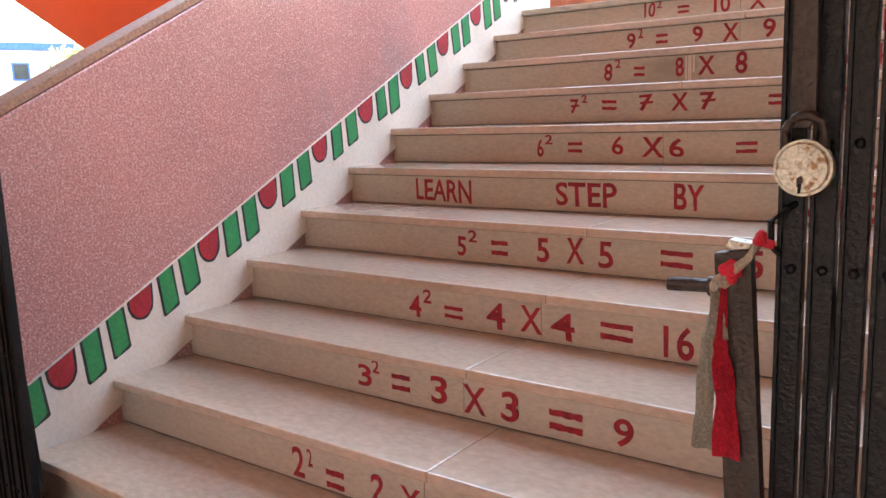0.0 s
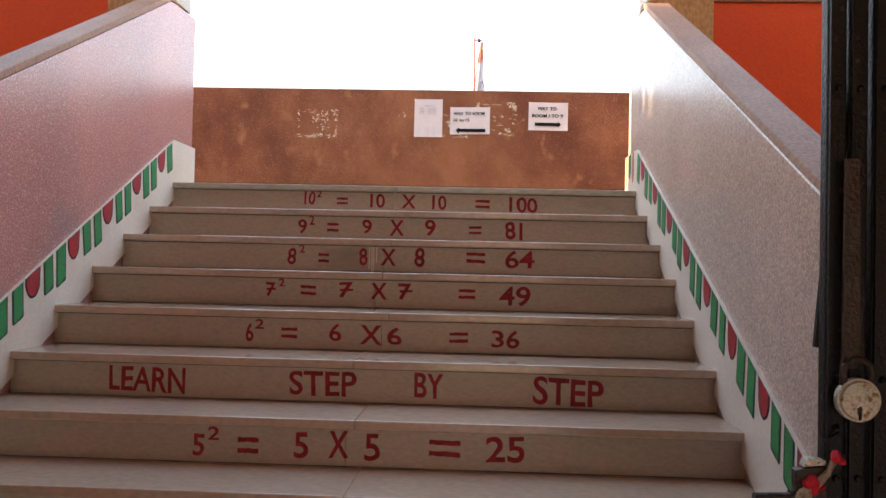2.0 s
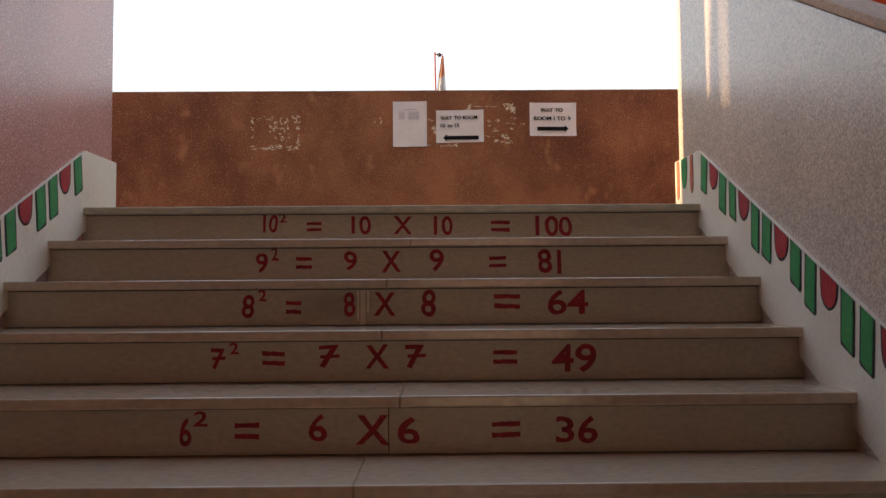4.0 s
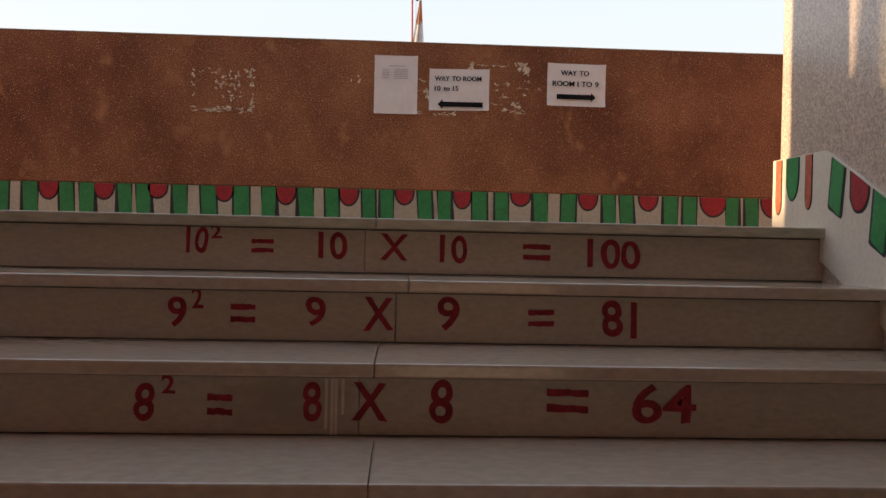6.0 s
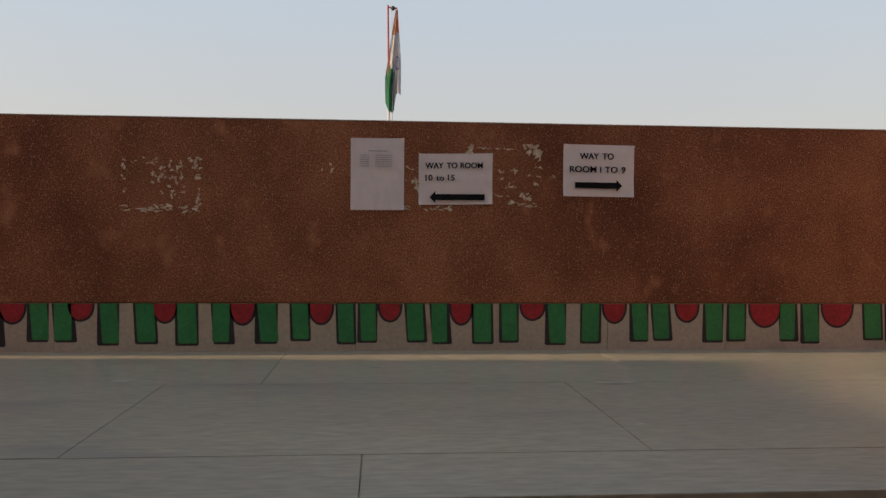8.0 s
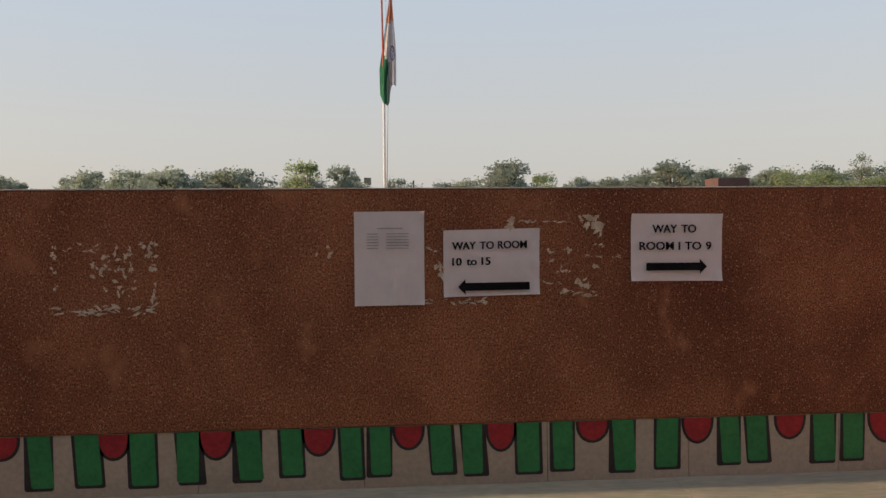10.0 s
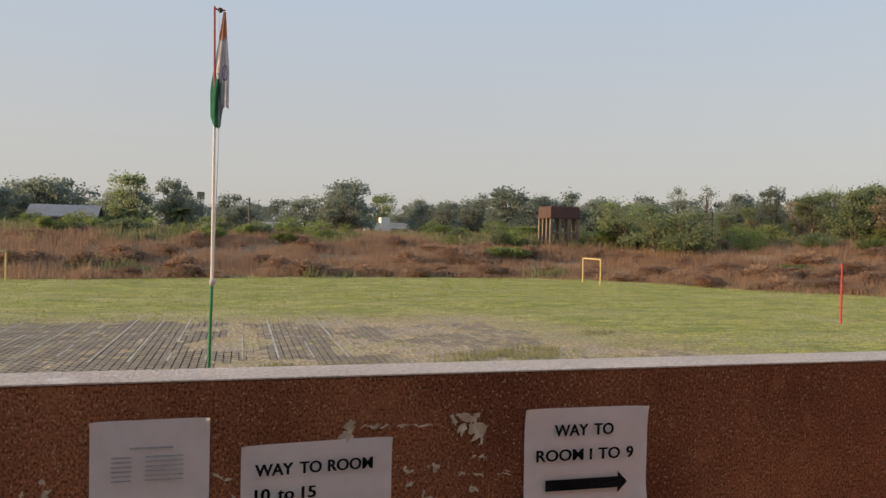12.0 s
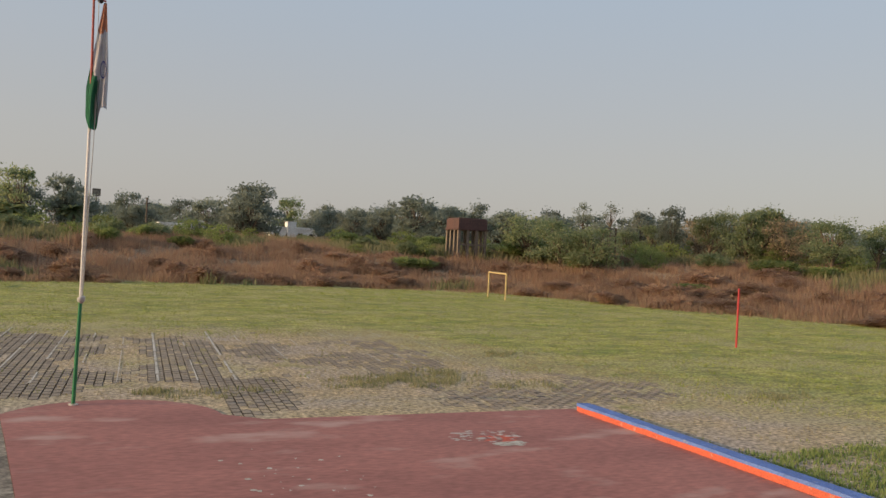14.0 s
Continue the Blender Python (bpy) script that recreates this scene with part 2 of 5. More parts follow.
BARK = surf("grey_brown_bark", (0.16, 0.12, 0.09), (0.10, 0.08, 0.06), 3, 0.9, 0.5, 20, local=True, stretch=(1, 1, 0.3))
LEAF = leafy("tree_leaf", (0.175, 0.235, 0.125), (0.25, 0.305, 0.16), (0.36, 0.37, 0.20), through_light=0.6)
# Far leaves are paler and greyer: distance haze put into their colour.
LEAF_FAR = leafy("haze_paled_leaf", (0.26, 0.305, 0.25), (0.295, 0.335, 0.27), (0.33, 0.36, 0.285), through_light=0.6)
LEAF_BRIGHT = leafy("fresh_leaf", (0.20, 0.27, 0.095), (0.27, 0.335, 0.12), (0.36, 0.38, 0.15), through_light=0.6)
LEAF_RUST = leafy("rusty_leaf", (0.26, 0.225, 0.14), (0.34, 0.27, 0.17), (0.40, 0.29, 0.19), through_light=0.55)
WEED = leafy("half_dry_weed", (0.21, 0.225, 0.11), (0.28, 0.275, 0.145), (0.35, 0.31, 0.18), 0.8, 0.5)
BLADE = leafy("green_grass_blade", (0.215, 0.29, 0.05), (0.305, 0.36, 0.075), (0.44, 0.41, 0.125))
BLADE_DRY = leafy("dry_grass_blade", (0.46, 0.36, 0.19), (0.54, 0.43, 0.24), (0.38, 0.34, 0.15))
BRUSH = leafy("brown_brush_blade", (0.33, 0.20, 0.145), (0.42, 0.27, 0.19), (0.51, 0.37, 0.24), 0.8, 0.55)


# ---- builders ----
def thing(name, label, category, group="", kind="", at=(0, 0, 0)):
    ob = new(name)
    ob.location = at
    ob.empty_display_size = 0.1
    return tagged(ob, label, category, group, kind)


def part(name, bm, material, parent=None, label="", smooth=False):
    """Links a bmesh as one mesh object, in the world's place, under its thing or part."""
    me = bpy.data.meshes.new(name)
    bm.normal_update()
    bm.to_mesh(me)
    bm.free()
    me.materials.append(material)
    if smooth:
        me.shade_smooth()
    ob = new(name, me)
    if parent is not None:
        ob.parent = parent
        base, up = Vector((0, 0, 0)), parent
        while up is not None:
            base += up.location
            up = up.parent
        me.transform(Matrix.Translation(-base))
    return tagged(ob, label)


def solo(name, bm, material, label, category, group="", kind="", smooth=False):
    return tagged(part(name, bm, material, None, "", smooth), label, category, group, kind)


def box(x0, x1, y0, y1, z0, z1, bevel=0.0, bm=None):
    bm = bm or bmesh.new()
    vs = [bm.verts.new((x, y, z)) for x in (x0, x1) for y in (y0, y1) for z in (z0, z1)]
    fs = [bm.faces.new([vs[i] for i in f]) for f in ((0, 1, 3, 2), (4, 6, 7, 5), (0, 4, 5, 1), (2, 3, 7, 6), (0, 2, 6, 4), (1, 5, 7, 3))]
    if bevel:
        es = list({e for f in fs for e in f.edges})
        bmesh.ops.bevel(bm, geom=es, offset=bevel, segments=2, profile=0.6, affect="EDGES")
    return bm


def prism(points, lo, hi, axis="x", bevel=0.0, bm=None):
    """A prism over a polygon; axis x: points are (y, z); axis y: (x, z); axis z: (x, y)."""
    bm = bm or bmesh.new()
    put = {"x": lambda u, v, w: (w, u, v), "y": lambda u, v, w: (u, w, v), "z": lambda u, v, w: (u, v, w)}[axis]
    a = [bm.verts.new(put(u, v, lo)) for u, v in points]
    b = [bm.verts.new(put(u, v, hi)) for u, v in points]
    fs = [bm.faces.new(a), bm.faces.new(b[::-1])]
    k = len(points)
    fs += [bm.faces.new((a[i], b[i], b[(i + 1) % k], a[(i + 1) % k])) for i in range(k)]
    bmesh.ops.recalc_face_normals(bm, faces=fs)
    if bevel:
        bmesh.ops.bevel(bm, geom=list({e for f in fs for e in f.edges}), offset=bevel, segments=2, profile=0.6, affect="EDGES")
    return bm


def rod(points, radii, sides=8, bm=None, caps=True):
    """A tube through points, with a radius at each."""
    bm = bm or bmesh.new()
    rings, points = [], [Vector(p) for p in points]
    for i, p in enumerate(points):
        d = (points[min(i + 1, len(points) - 1)] - points[max(i - 1, 0)]).normalized()
        side = d.cross(Vector((0.31, 0.95, 0.05)) if abs(d.z) > 0.8 else Vector((0, 0, 1))).normalized()
        up = side.cross(d)
        r = radii[i] if isinstance(radii, (list, tuple)) else radii
        rings.append([bm.verts.new(p + r * (math.cos(2 * math.pi * k / sides) * side + math.sin(2 * math.pi * k / sides) * up)) for k in range(sides)])
    for a, b in zip(rings, rings[1:]):
        for k in range(sides):
            bm.faces.new((a[k], a[(k + 1) % sides], b[(k + 1) % sides], b[k]))
    if caps:
        bm.faces.new(rings[0][::-1]), bm.faces.new(rings[-1])
    return bm


def ribbon(path, width, thick=0.003, across=(1, 0, 0), waves=0.0, rows=10, ragged=0.0):
    """A cloth strip along a path of points, with a wavy cross-section and ragged edges."""
    bm, path = bmesh.new(), [Vector(p) for p in path]
    pts = []
    for i in range(rows + 1):
        f = i / rows * (len(path) - 1)
        k = min(int(f), len(path) - 2)
        pts.append(path[k].lerp(path[k + 1], f - k))
    across = Vector(across)
    grid = []
    for i, p in enumerate(pts):
        w = width[0] + (width[1] - width[0]) * i / rows
        w *= 1 + ragged * random.uniform(-1, 1)
        grid.append([bm.verts.new(p + across * w * (u - 0.5) + Vector((0, waves * math.sin(u * 7 + i * 0.6), 0))) for u in (0, 0.25, 0.5, 0.75, 1)])
    for a, b in zip(grid, grid[1:]):
        for k in range(4):
            bm.faces.new((a[k], a[k + 1], b[k + 1], b[k]))
    bmesh.ops.solidify(bm, geom=bm.faces[:], thickness=thick)
    return bm


# Glyph outlines of the built-in font, fitted into unit boxes.
GLYPHS = {}


def glyph(text, bold):
    if (text, bold) not in GLYPHS:
        cu = bpy.data.curves.new("glyph", "FONT")
        cu.body, cu.offset, cu.resolution_u = text, bold, 4
        ob = new("glyph", cu)
        me = bpy.data.meshes.new_from_object(ob.evaluated_get(bpy.context.evaluated_depsgraph_get()))
        co = np.array([v.co[:] for v in me.vertices])[:, :2]
        lo, hi = co.min(0), co.max(0)
        GLYPHS[text, bold] = ((co - lo) / (hi - lo), [tuple(p.vertices) for p in me.polygons], (hi - lo))
        bpy.data.objects.remove(ob)
    return GLYPHS[text, bold]


def lettering(text, x, z, w, h, y, material, parent, bold=0.02, wobble=0.0, tilt=0.0, name="lettering", label="", thicken=0.0):
    """Characters in a box w by h from (x, z), facing the camera's side at depth y; brush-like when wobbling."""
    bm = bmesh.new()
    if text == "=":
        for zz, dz in ((0.12, 0.0), (0.74, 0.01)):
            k = 8
            top = [bm.verts.new((x + w * i / k, y, z + h * (zz + 0.17 + random.uniform(-1, 1) * 0.03) + dz * i / k * w + tilt * w * i / k)) for i in range(k + 1)]
            low = [bm.verts.new((x + w * i / k, y, z + h * (zz - 0.12 + random.uniform(-1, 1) * 0.03) + dz * i / k * w + tilt * w * i / k)) for i in range(k + 1)]
            for i in range(k):
                bm.faces.new((low[i], low[i + 1], top[i + 1], top[i]))
    else:
        co, faces, _ = glyph(text, bold)
        seed = random.uniform(0, 99)
        vs, copies = [], ((0.0, 0.0), (thicken, 0.0002)) if thicken else ((0.0, 0.0),)
        for u, v in co:
            q = Vector((u * w * 22 + seed, v * h * 22, seed))
            du, dv = (noise.noise(q) * wobble, noise.noise(q + Vector((7, 3, 1))) * wobble) if wobble else (0, 0)
            vs.append(bm.verts.new((x + u * w + du, y, z + v * h + dv + tilt * u * w)))
        for dx, dy in copies:       # a second strike, a hair aside, makes the print bold
            cs = vs if not dx else [bm.verts.new(v.co + Vector((dx, dy, 0))) for v in vs]
            for f in faces:
                try:
                    bm.faces.new([cs[i] for i in f])
                except ValueError:
                    pass
    bmesh.ops.recalc_face_normals(bm, faces=bm.faces[:])
    if bm.faces and sum(f.normal.y * f.calc_area() for f in bm.faces) > 0:
        bmesh.ops.reverse_faces(bm, faces=bm.faces[:])
    return part(name, bm, material, parent, label)


# ---- the staircase ----
RISE, GOING, STEPS, WIDE = 0.155, 0.30, 11, 2.54
LAND = RISE * STEPS
stair = thing("staircase", "wide cream stone staircase with red sums hand-painted on its risers", "staircase", kind="structure")
core = []
for i in range(STEPS):
    core += [(i * GOING + 0.044, i * RISE - (0.05 if i == 0 else 0.0)), (i * GOING + 0.044, (i + 1) * RISE - 0.036)]
core = [(0.044, -0.05)] + core[1:] + [(3.4, LAND - 0.036), (3.4, -0.05)]
part("stair_core", prism(core, 0.002, WIDE - 0.002), PLAIN, stair)
risers = []
for i in range(STEPS):
    y, z = i * GOING, i * RISE
    seam = 1.27 + 0.05 * math.sin(i * 2.3)
    r = part("riser", box(0.0, seam - 0.001, y + 0.028, y + 0.045, z + 0.0005, z + RISE - 0.030, 0.0012), STONE, stair)
    part("riser", box(seam + 0.001, WIDE, y + 0.0285, y + 0.045, z + 0.0005, z + RISE - 0.030, 0.0012), STONE, stair)
    risers.append(r)
    # Thin dark strips at the top and foot of each riser.
    part("joint_line", box(0.004, WIDE - 0.004, y + 0.0262, y + 0.0275, z + RISE - 0.0345, z + RISE - 0.0308), JOINT_DARK, stair, "thin dark joint line under the nosing")
    part("joint_line", box(0.004, WIDE - 0.004, y + 0.0268, y + 0.0275, z + 0.001, z + 0.0038), JOINT_DARK, stair)
    back = y + GOING + 0.03 if i < STEPS - 1 else 3.30
    for a, b in ((0.0, seam + 0.03), (seam + 0.0306, WIDE)):
        part("tread", box(a, b, y, back, z + RISE - 0.030, z + RISE, 0.005), TREAD if i < STEPS - 1 else LANDING, stair)


def sums(i, tokens):
    for text, x, z, w, h in tokens:
        w = max(w - 0.004, 0.008 + h * (0.28 if text.strip("1") else 0.1)) if h > 0.06 else max(w - 0.004, 0.018)
        lettering(text, x, i * RISE + max(z, 0.012), w, h, i * GOING + 0.0268, RED_TEXT, risers[i], 0.02, 0.004, random.uniform(-0.05, 0.02), "painted_sum" if i != 5 else "painted_word", "red brush-painted characters")
        if text == "7":         # sevens carry a stroke through the stem
            lettering("-", x + 0.1 * w, i * RISE + max(z, 0.012) + 0.42 * h, 0.95 * w, 0.010, i * GOING + 0.0264, RED_TEXT, risers[i], 0.02, 0.002, 0.05, "painted_sum", "red brush-painted characters")


sums(1, [("2", 0.84, -0.003, 0.05, 0.089), ("2", 0.90, 0.055, 0.02, 0.049), ("=", 0.97, 0.005, 0.07, 0.057), ("2", 1.13, 0.005, 0.05, 0.080), ("X", 1.23, 0.022, 0.07, 0.061)])
sums(2, [("3", 0.826, 0.028, 0.058, 0.070), ("2", 0.884, 0.077, 0.033, 0.041), ("=", 0.960, 0.039, 0.074, 0.054), ("3", 1.106, 0.026, 0.063, 0.083), ("X", 1.218, 0.020, 0.081, 0.082), ("3", 1.344, 0.022, 0.060, 0.081), ("=", 1.490, 0.029, 0.099, 0.059), ("9", 1.669, 0.022, 0.058, 0.074)])
sums(3, [("4", 0.791, 0.019, 0.059, 0.074), ("2", 0.854, 0.071, 0.039, 0.048), ("=", 0.940, 0.034, 0.077, 0.043), ("4", 1.103, 0.021, 0.072, 0.084), ("X", 1.225, 0.024, 0.080, 0.083), ("4", 1.332, 0.019, 0.083, 0.084), ("=", 1.491, 0.040, 0.102, 0.054), ("16", 1.677, 0.012, 0.088, 0.092)])
sums(4, [("5", 0.784, 0.021, 0.044, 0.072), ("2", 0.833, 0.073, 0.042, 0.045), ("=", 0.931, 0.035, 0.072, 0.055), ("5", 1.113, 0.023, 0.052, 0.084), ("X", 1.224, 0.027, 0.072, 0.087), ("5", 1.341, 0.023, 0.054, 0.087), ("=", 1.548, 0.046, 0.104, 0.056), ("25", 1.728, 0.030, 0.129, 0.083)])
sums(5, [("LEARN", 0.366, 0.023, 0.285, 0.089), ("STEP", 1.025, 0.023, 0.246, 0.088), ("BY", 1.474, 0.028, 0.109, 0.088), ("STEP", 1.896, 0.017, 0.252, 0.097)])
sums(6, [("6", 0.776, 0.027, 0.035, 0.076), ("2", 0.813, 0.076, 0.039, 0.041), ("=", 0.918, 0.045, 0.068, 0.045), ("6", 1.111, 0.036, 0.050, 0.071), ("X", 1.232, 0.027, 0.090, 0.075), ("6", 1.339, 0.028, 0.063, 0.071), ("=", 1.585, 0.043, 0.078, 0.043), ("36", 1.752, 0.028, 0.114, 0.069)])
sums(7, [("7", 0.772, 0.042, 0.047, 0.061), ("2", 0.829, 0.086, 0.031, 0.032), ("=", 0.925, 0.054, 0.071, 0.044), ("7", 1.091, 0.042, 0.065, 0.068), ("X", 1.231, 0.041, 0.074, 0.070), ("7", 1.350, 0.041, 0.062, 0.069), ("=", 1.611, 0.051, 0.076, 0.044), ("49", 1.785, 0.022, 0.139, 0.086)])
sums(8, [("8", 0.794, 0.028, 0.044, 0.078), ("2", 0.848, 0.083, 0.032, 0.040), ("=", 0.940, 0.043, 0.055, 0.046), ("8", 1.132, 0.030, 0.043, 0.084), ("X", 1.233, 0.035, 0.078, 0.079), ("8", 1.395, 0.031, 0.052, 0.087), ("=", 1.637, 0.056, 0.092, 0.052), ("64", 1.818, 0.033, 0.139, 0.082)])
sums(9, [("9", 0.773, 0.032, 0.049, 0.074), ("2", 0.830, 0.078, 0.030, 0.049), ("=", 0.922, 0.046, 0.063, 0.048), ("9", 1.101, 0.038, 0.052, 0.074), ("X", 1.241, 0.031, 0.077, 0.080), ("9", 1.419, 0.033, 0.058, 0.083), ("=", 1.642, 0.046, 0.068, 0.044), ("81", 1.824, 0.024, 0.092, 0.091)])
sums(10, [("10", 0.735, 0.049, 0.066, 0.074), ("2", 0.802, 0.092, 0.036, 0.036), ("=", 0.914, 0.054, 0.065, 0.040), ("10", 1.097, 0.041, 0.085, 0.076), ("X", 1.269, 0.039, 0.082, 0.075), ("10", 1.437, 0.033, 0.080, 0.081), ("=", 1.671, 0.048, 0.082, 0.048), ("100", 1.855, 0.029, 0.155, 0.083)])
for a, b in ((1.178, 0.1), (1.19, 0.112), (1.198, 0.112), (1.212, 0.07)):
    part("paint_drip", box(a, a + 0.006, 8 * GOING + 0.0264, 8 * GOING + 0.0276, 8 * RISE + 0.115 - b, 8 * RISE + 0.118), WHITE, risers[8])

# Side walls of the flight, their copings, skirting bands and brush-painted pattern
SLOPE = RISE / GOING


def flight_wall(x_in, out, name, plaster, low, high, s_low, s_high):
    """x_in: the face towards the stairs; out: -1 or 1, the side on which the wall's thickness lies."""
    lo, hi = sorted((x_in, x_in + out * 0.125))
    wall = thing(name, "pink stone-chip plaster stair wall with a sloping top" if out < 0 else "stone-chip plaster stair wall with a sloping top, its pink paled for stronger light", "wall", kind="structure")
    part("wall_face", prism([(-0.06, -0.02), (-0.06, low - 0.03), (2.93, high - 0.03), (3.315, high - 0.012), (3.315, -0.02)], lo, hi, "x", 0.008), plaster, wall)
    part("coping", prism([(-0.062, low - 0.029), (-0.062, low), (2.925, high), (3.0, high + 0.009), (3.0, high - 0.02), (2.925, high - 0.03)], lo - 0.003, hi + 0.003, "x", 0.004), COPING_BROWN, wall, "brown painted cement coping")
    f0, f1 = sorted((x_in - out * 0.012, x_in + out * 0.002))
    band = part("skirting", prism([(-0.06, 0.0), (-0.06, s_low), (2.985, s_high), (3.02, s_high + 0.015), (3.335, s_high + 0.015), (3.335, 1.7), (3.0, 1.6), (0.1, 0.1)], f0, f1, "x", 0.002), WHITE, wall, "white painted skirting band")
    face = x_in - out * 0.0128

    def daub(y, z_top, w, h, fill, drop, lean):
        for grow, m, lift in ((0.009, INK, 0.0), (0.0, fill, 0.0012)):
            bm, pts = bmesh.new(), []
            ht = h + grow
            if drop:
                k = 12
                pts = [(y - w / 2 - grow, z_top - SLOPE * (w / 2 + grow))]
                for j in range(k + 1):
                    a = math.pi * j / k
                    pts.append((y - math.cos(a) * (w / 2 + grow), z_top - 0.4 * h - math.sin(a) * (0.6 * h + grow)))
                pts += [(y + w / 2 + grow, z_top + SLOPE * (w / 2 + grow))]
            else:
                a, b = y - w / 2 - grow, y + w / 2 + grow
                pts = [(a, z_top - SLOPE * (w / 2 + grow)), (a + lean, z_top - SLOPE * w / 2 - ht + 0.006), (a + lean + 0.008, z_top - SLOPE * w / 2 - ht), (b + lean - 0.006, z_top - ht + SLOPE * w / 2), (b + lean, z_top - ht + SLOPE * w / 2 + 0.007), (b, z_top + SLOPE * (w / 2 + grow))]
            pts = [(u + random.uniform(-1, 1) * 0.0012, v + (random.uniform(-1, 1) * 0.0012 if 0 < q < len(pts) - 1 else -0.001)) for q, (u, v) in enumerate(pts)]
            x = face - out * lift
            vs = [bm.verts.new((x, u, v)) for u, v in pts]
            f = bm.faces.new(vs)
            f.normal_update()
            if f.normal.x * out > 0:
                f.normal_flip()
            part("painted_outline" if m is INK else ("painted_drop" if drop else "painted_bar"), bm, m, band)

    for k in range(-1, 10):
        y = 0.13 + 0.3 * k
        top = lambda q: s_low + (s_high - s_low) / 3.045 * (q + 0.06)
        if y > 0.0:
            daub(y, top(y) - 0.001, random.uniform(0.075, 0.088), random.uniform(0.085, 0.1), DROP, True, 0)
        for off in (0.105, 0.2):
            if 0.0 < y + off < 2.96:
                daub(y + off, top(y + off) - 0.001, random.uniform(0.05, 0.06), random.uniform(0.12, 0.145), GREEN, False, random.uniform(0.004, 0.02))
    if out > 0:
        for y, w, h, m in ((3.10, 0.035, 0.16, BAR), (3.20, 0.075, 0.13, GREEN), (3.29, 0.035, 0.17, BAR)):
            for grow, mm, lift in ((0.005, INK, 0.0), (0.0, m, 0.0012)):
                bm, x = bmesh.new(), face - out * lift
                ww, hh, k = w / 2 + grow, h + grow, 10
                pts = [(y - ww, 1.924), (y + ww, 1.924)] + [(y + ww * math.cos(math.pi * j / k), 1.924 - hh * (0.75 if m is BAR else 0.45) - math.sin(math.pi * j / k) * hh * (0.25 if m is BAR else 0.55)) for j in range(k + 1)]
                f = bm.faces.new([bm.verts.new((x, u, v)) for u, v in pts])
                f.normal_update()
                if f.normal.x * out > 0:
                    f.normal_flip()
                part("painted_bar", bm, mm, band)
    return wall


flight_wall(0.0, -1, "wall_flight_left", PINK, 1.163, 2.713, 0.33, 1.925)
flight_wall(WIDE, 1, "wall_flight_right", PINK_PALE_LIT, 1.105, 2.692, 0.405, 1.912)

# Pillars at the head of the flight
for x0, x1, nm in ((-0.385, -0.035, "pillar_left"), (WIDE + 0.035, WIDE + 0.385, "pillar_right")):
    p = thing(nm, "square pillar with peeling ochre paint above the stair wall", "pillar", kind="structure")
    a, b = (x0, x1 - 0.012) if x0 < 0 else (x0 + 0.012, x1)
    part("shaft", box(a, b, 3.0, 3.318, 1.3, 6.4, 0.006), OCHRE, p)
    e0, e1 = (x1 - 0.012, x1) if x0 < 0 else (x0, x0 + 0.012)
    part("pale_side", box(e0, e1, 3.004, 3.322, 2.735, 6.4, 0.003), CREAM_PILLAR, p, "pale painted side of the pillar")

# Red walls beside the landing, each running on up along its side flight
for s, nm in ((-1, "wall_red_left"), (1, "wall_red_right")):
    mid = WIDE / 2
    xs = [mid + s * d for d in (1.66, 4.75, 10.1)]
    w = thing(nm, "bright red-orange painted wall with a worn brown coping", "wall", kind="structure")
    part("wall_face", prism([(xs[0], 1.45), (xs[0], 2.735), (xs[1], 2.735), (xs[2], 2.735 + 0.48 * 5.35), (xs[2], 1.45 + 0.48 * 5.35 - 0.2), (xs[1] + s * 0.3, 1.45)], 3.03, 3.15, "y", 0.005), RED_WALL, w)
    part("coping", prism([(xs[0], 2.737), (xs[0], 2.80), (xs[1], 2.80), (xs[2], 2.80 + 0.48 * 5.35), (xs[2], 2.737 + 0.48 * 5.35), (xs[1], 2.737)], 3.02, 3.16, "y", 0.006), COPING_BROWN, w, "worn brown coping")
    # side flight behind the red wall
    fl = thing("staircase_side", "plain side flight of stone stairs rising from the landing", "staircase", kind="structure")
    for k in range(17):
        a, b = sorted((mid + s * (4.95 + k * 0.3), mid + s * (5.25 + k * 0.3)))
        part("step", box(a, b, 3.16, 4.89, LAND + k * RISE - 0.05, LAND + (k + 1) * RISE, 0.004), LANDING, fl)

# Landing floor, its parapet and skirting
landing = thing("floor_landing", "grey streaked stone landing floor, dusty", "floor", kind="structure")
X0, X1 = WIDE / 2 - 4.95, WIDE / 2 + 4.95
part("landing_slab", box(X0, X1, 3.302, 4.915, LAND - 0.2, LAND - 0.03), PLAIN, landing)
for a, b in ((X0, -0.13), (WIDE + 0.13, X1)):
    part("landing_slab", box(a, b, 3.16, 3.30, LAND - 0.2, LAND - 0.001), PLAIN, landing)
seams = [X0, -2.2, -0.7, 0.62, 1.9, 3.3, 4.7, X1]
for a, b in zip(seams, seams[1:]):
    part("floor_slab", box(a + 0.001, b - 0.001, 3.302, 4.15, LAND - 0.03, LAND + random.uniform(-0.0006, 0.0006), 0.001), LANDING, landing)
    part("floor_slab", box(a + 0.301, b + 0.299 if b < X1 else b, 4.152, 4.915, LAND - 0.03, LAND + random.uniform(-0.0006, 0.0006), 0.001), LANDING, landing)
part("floor_slab", box(X0, X0 + 0.3, 4.152, 4.915, LAND - 0.03, LAND), LANDING, landing)

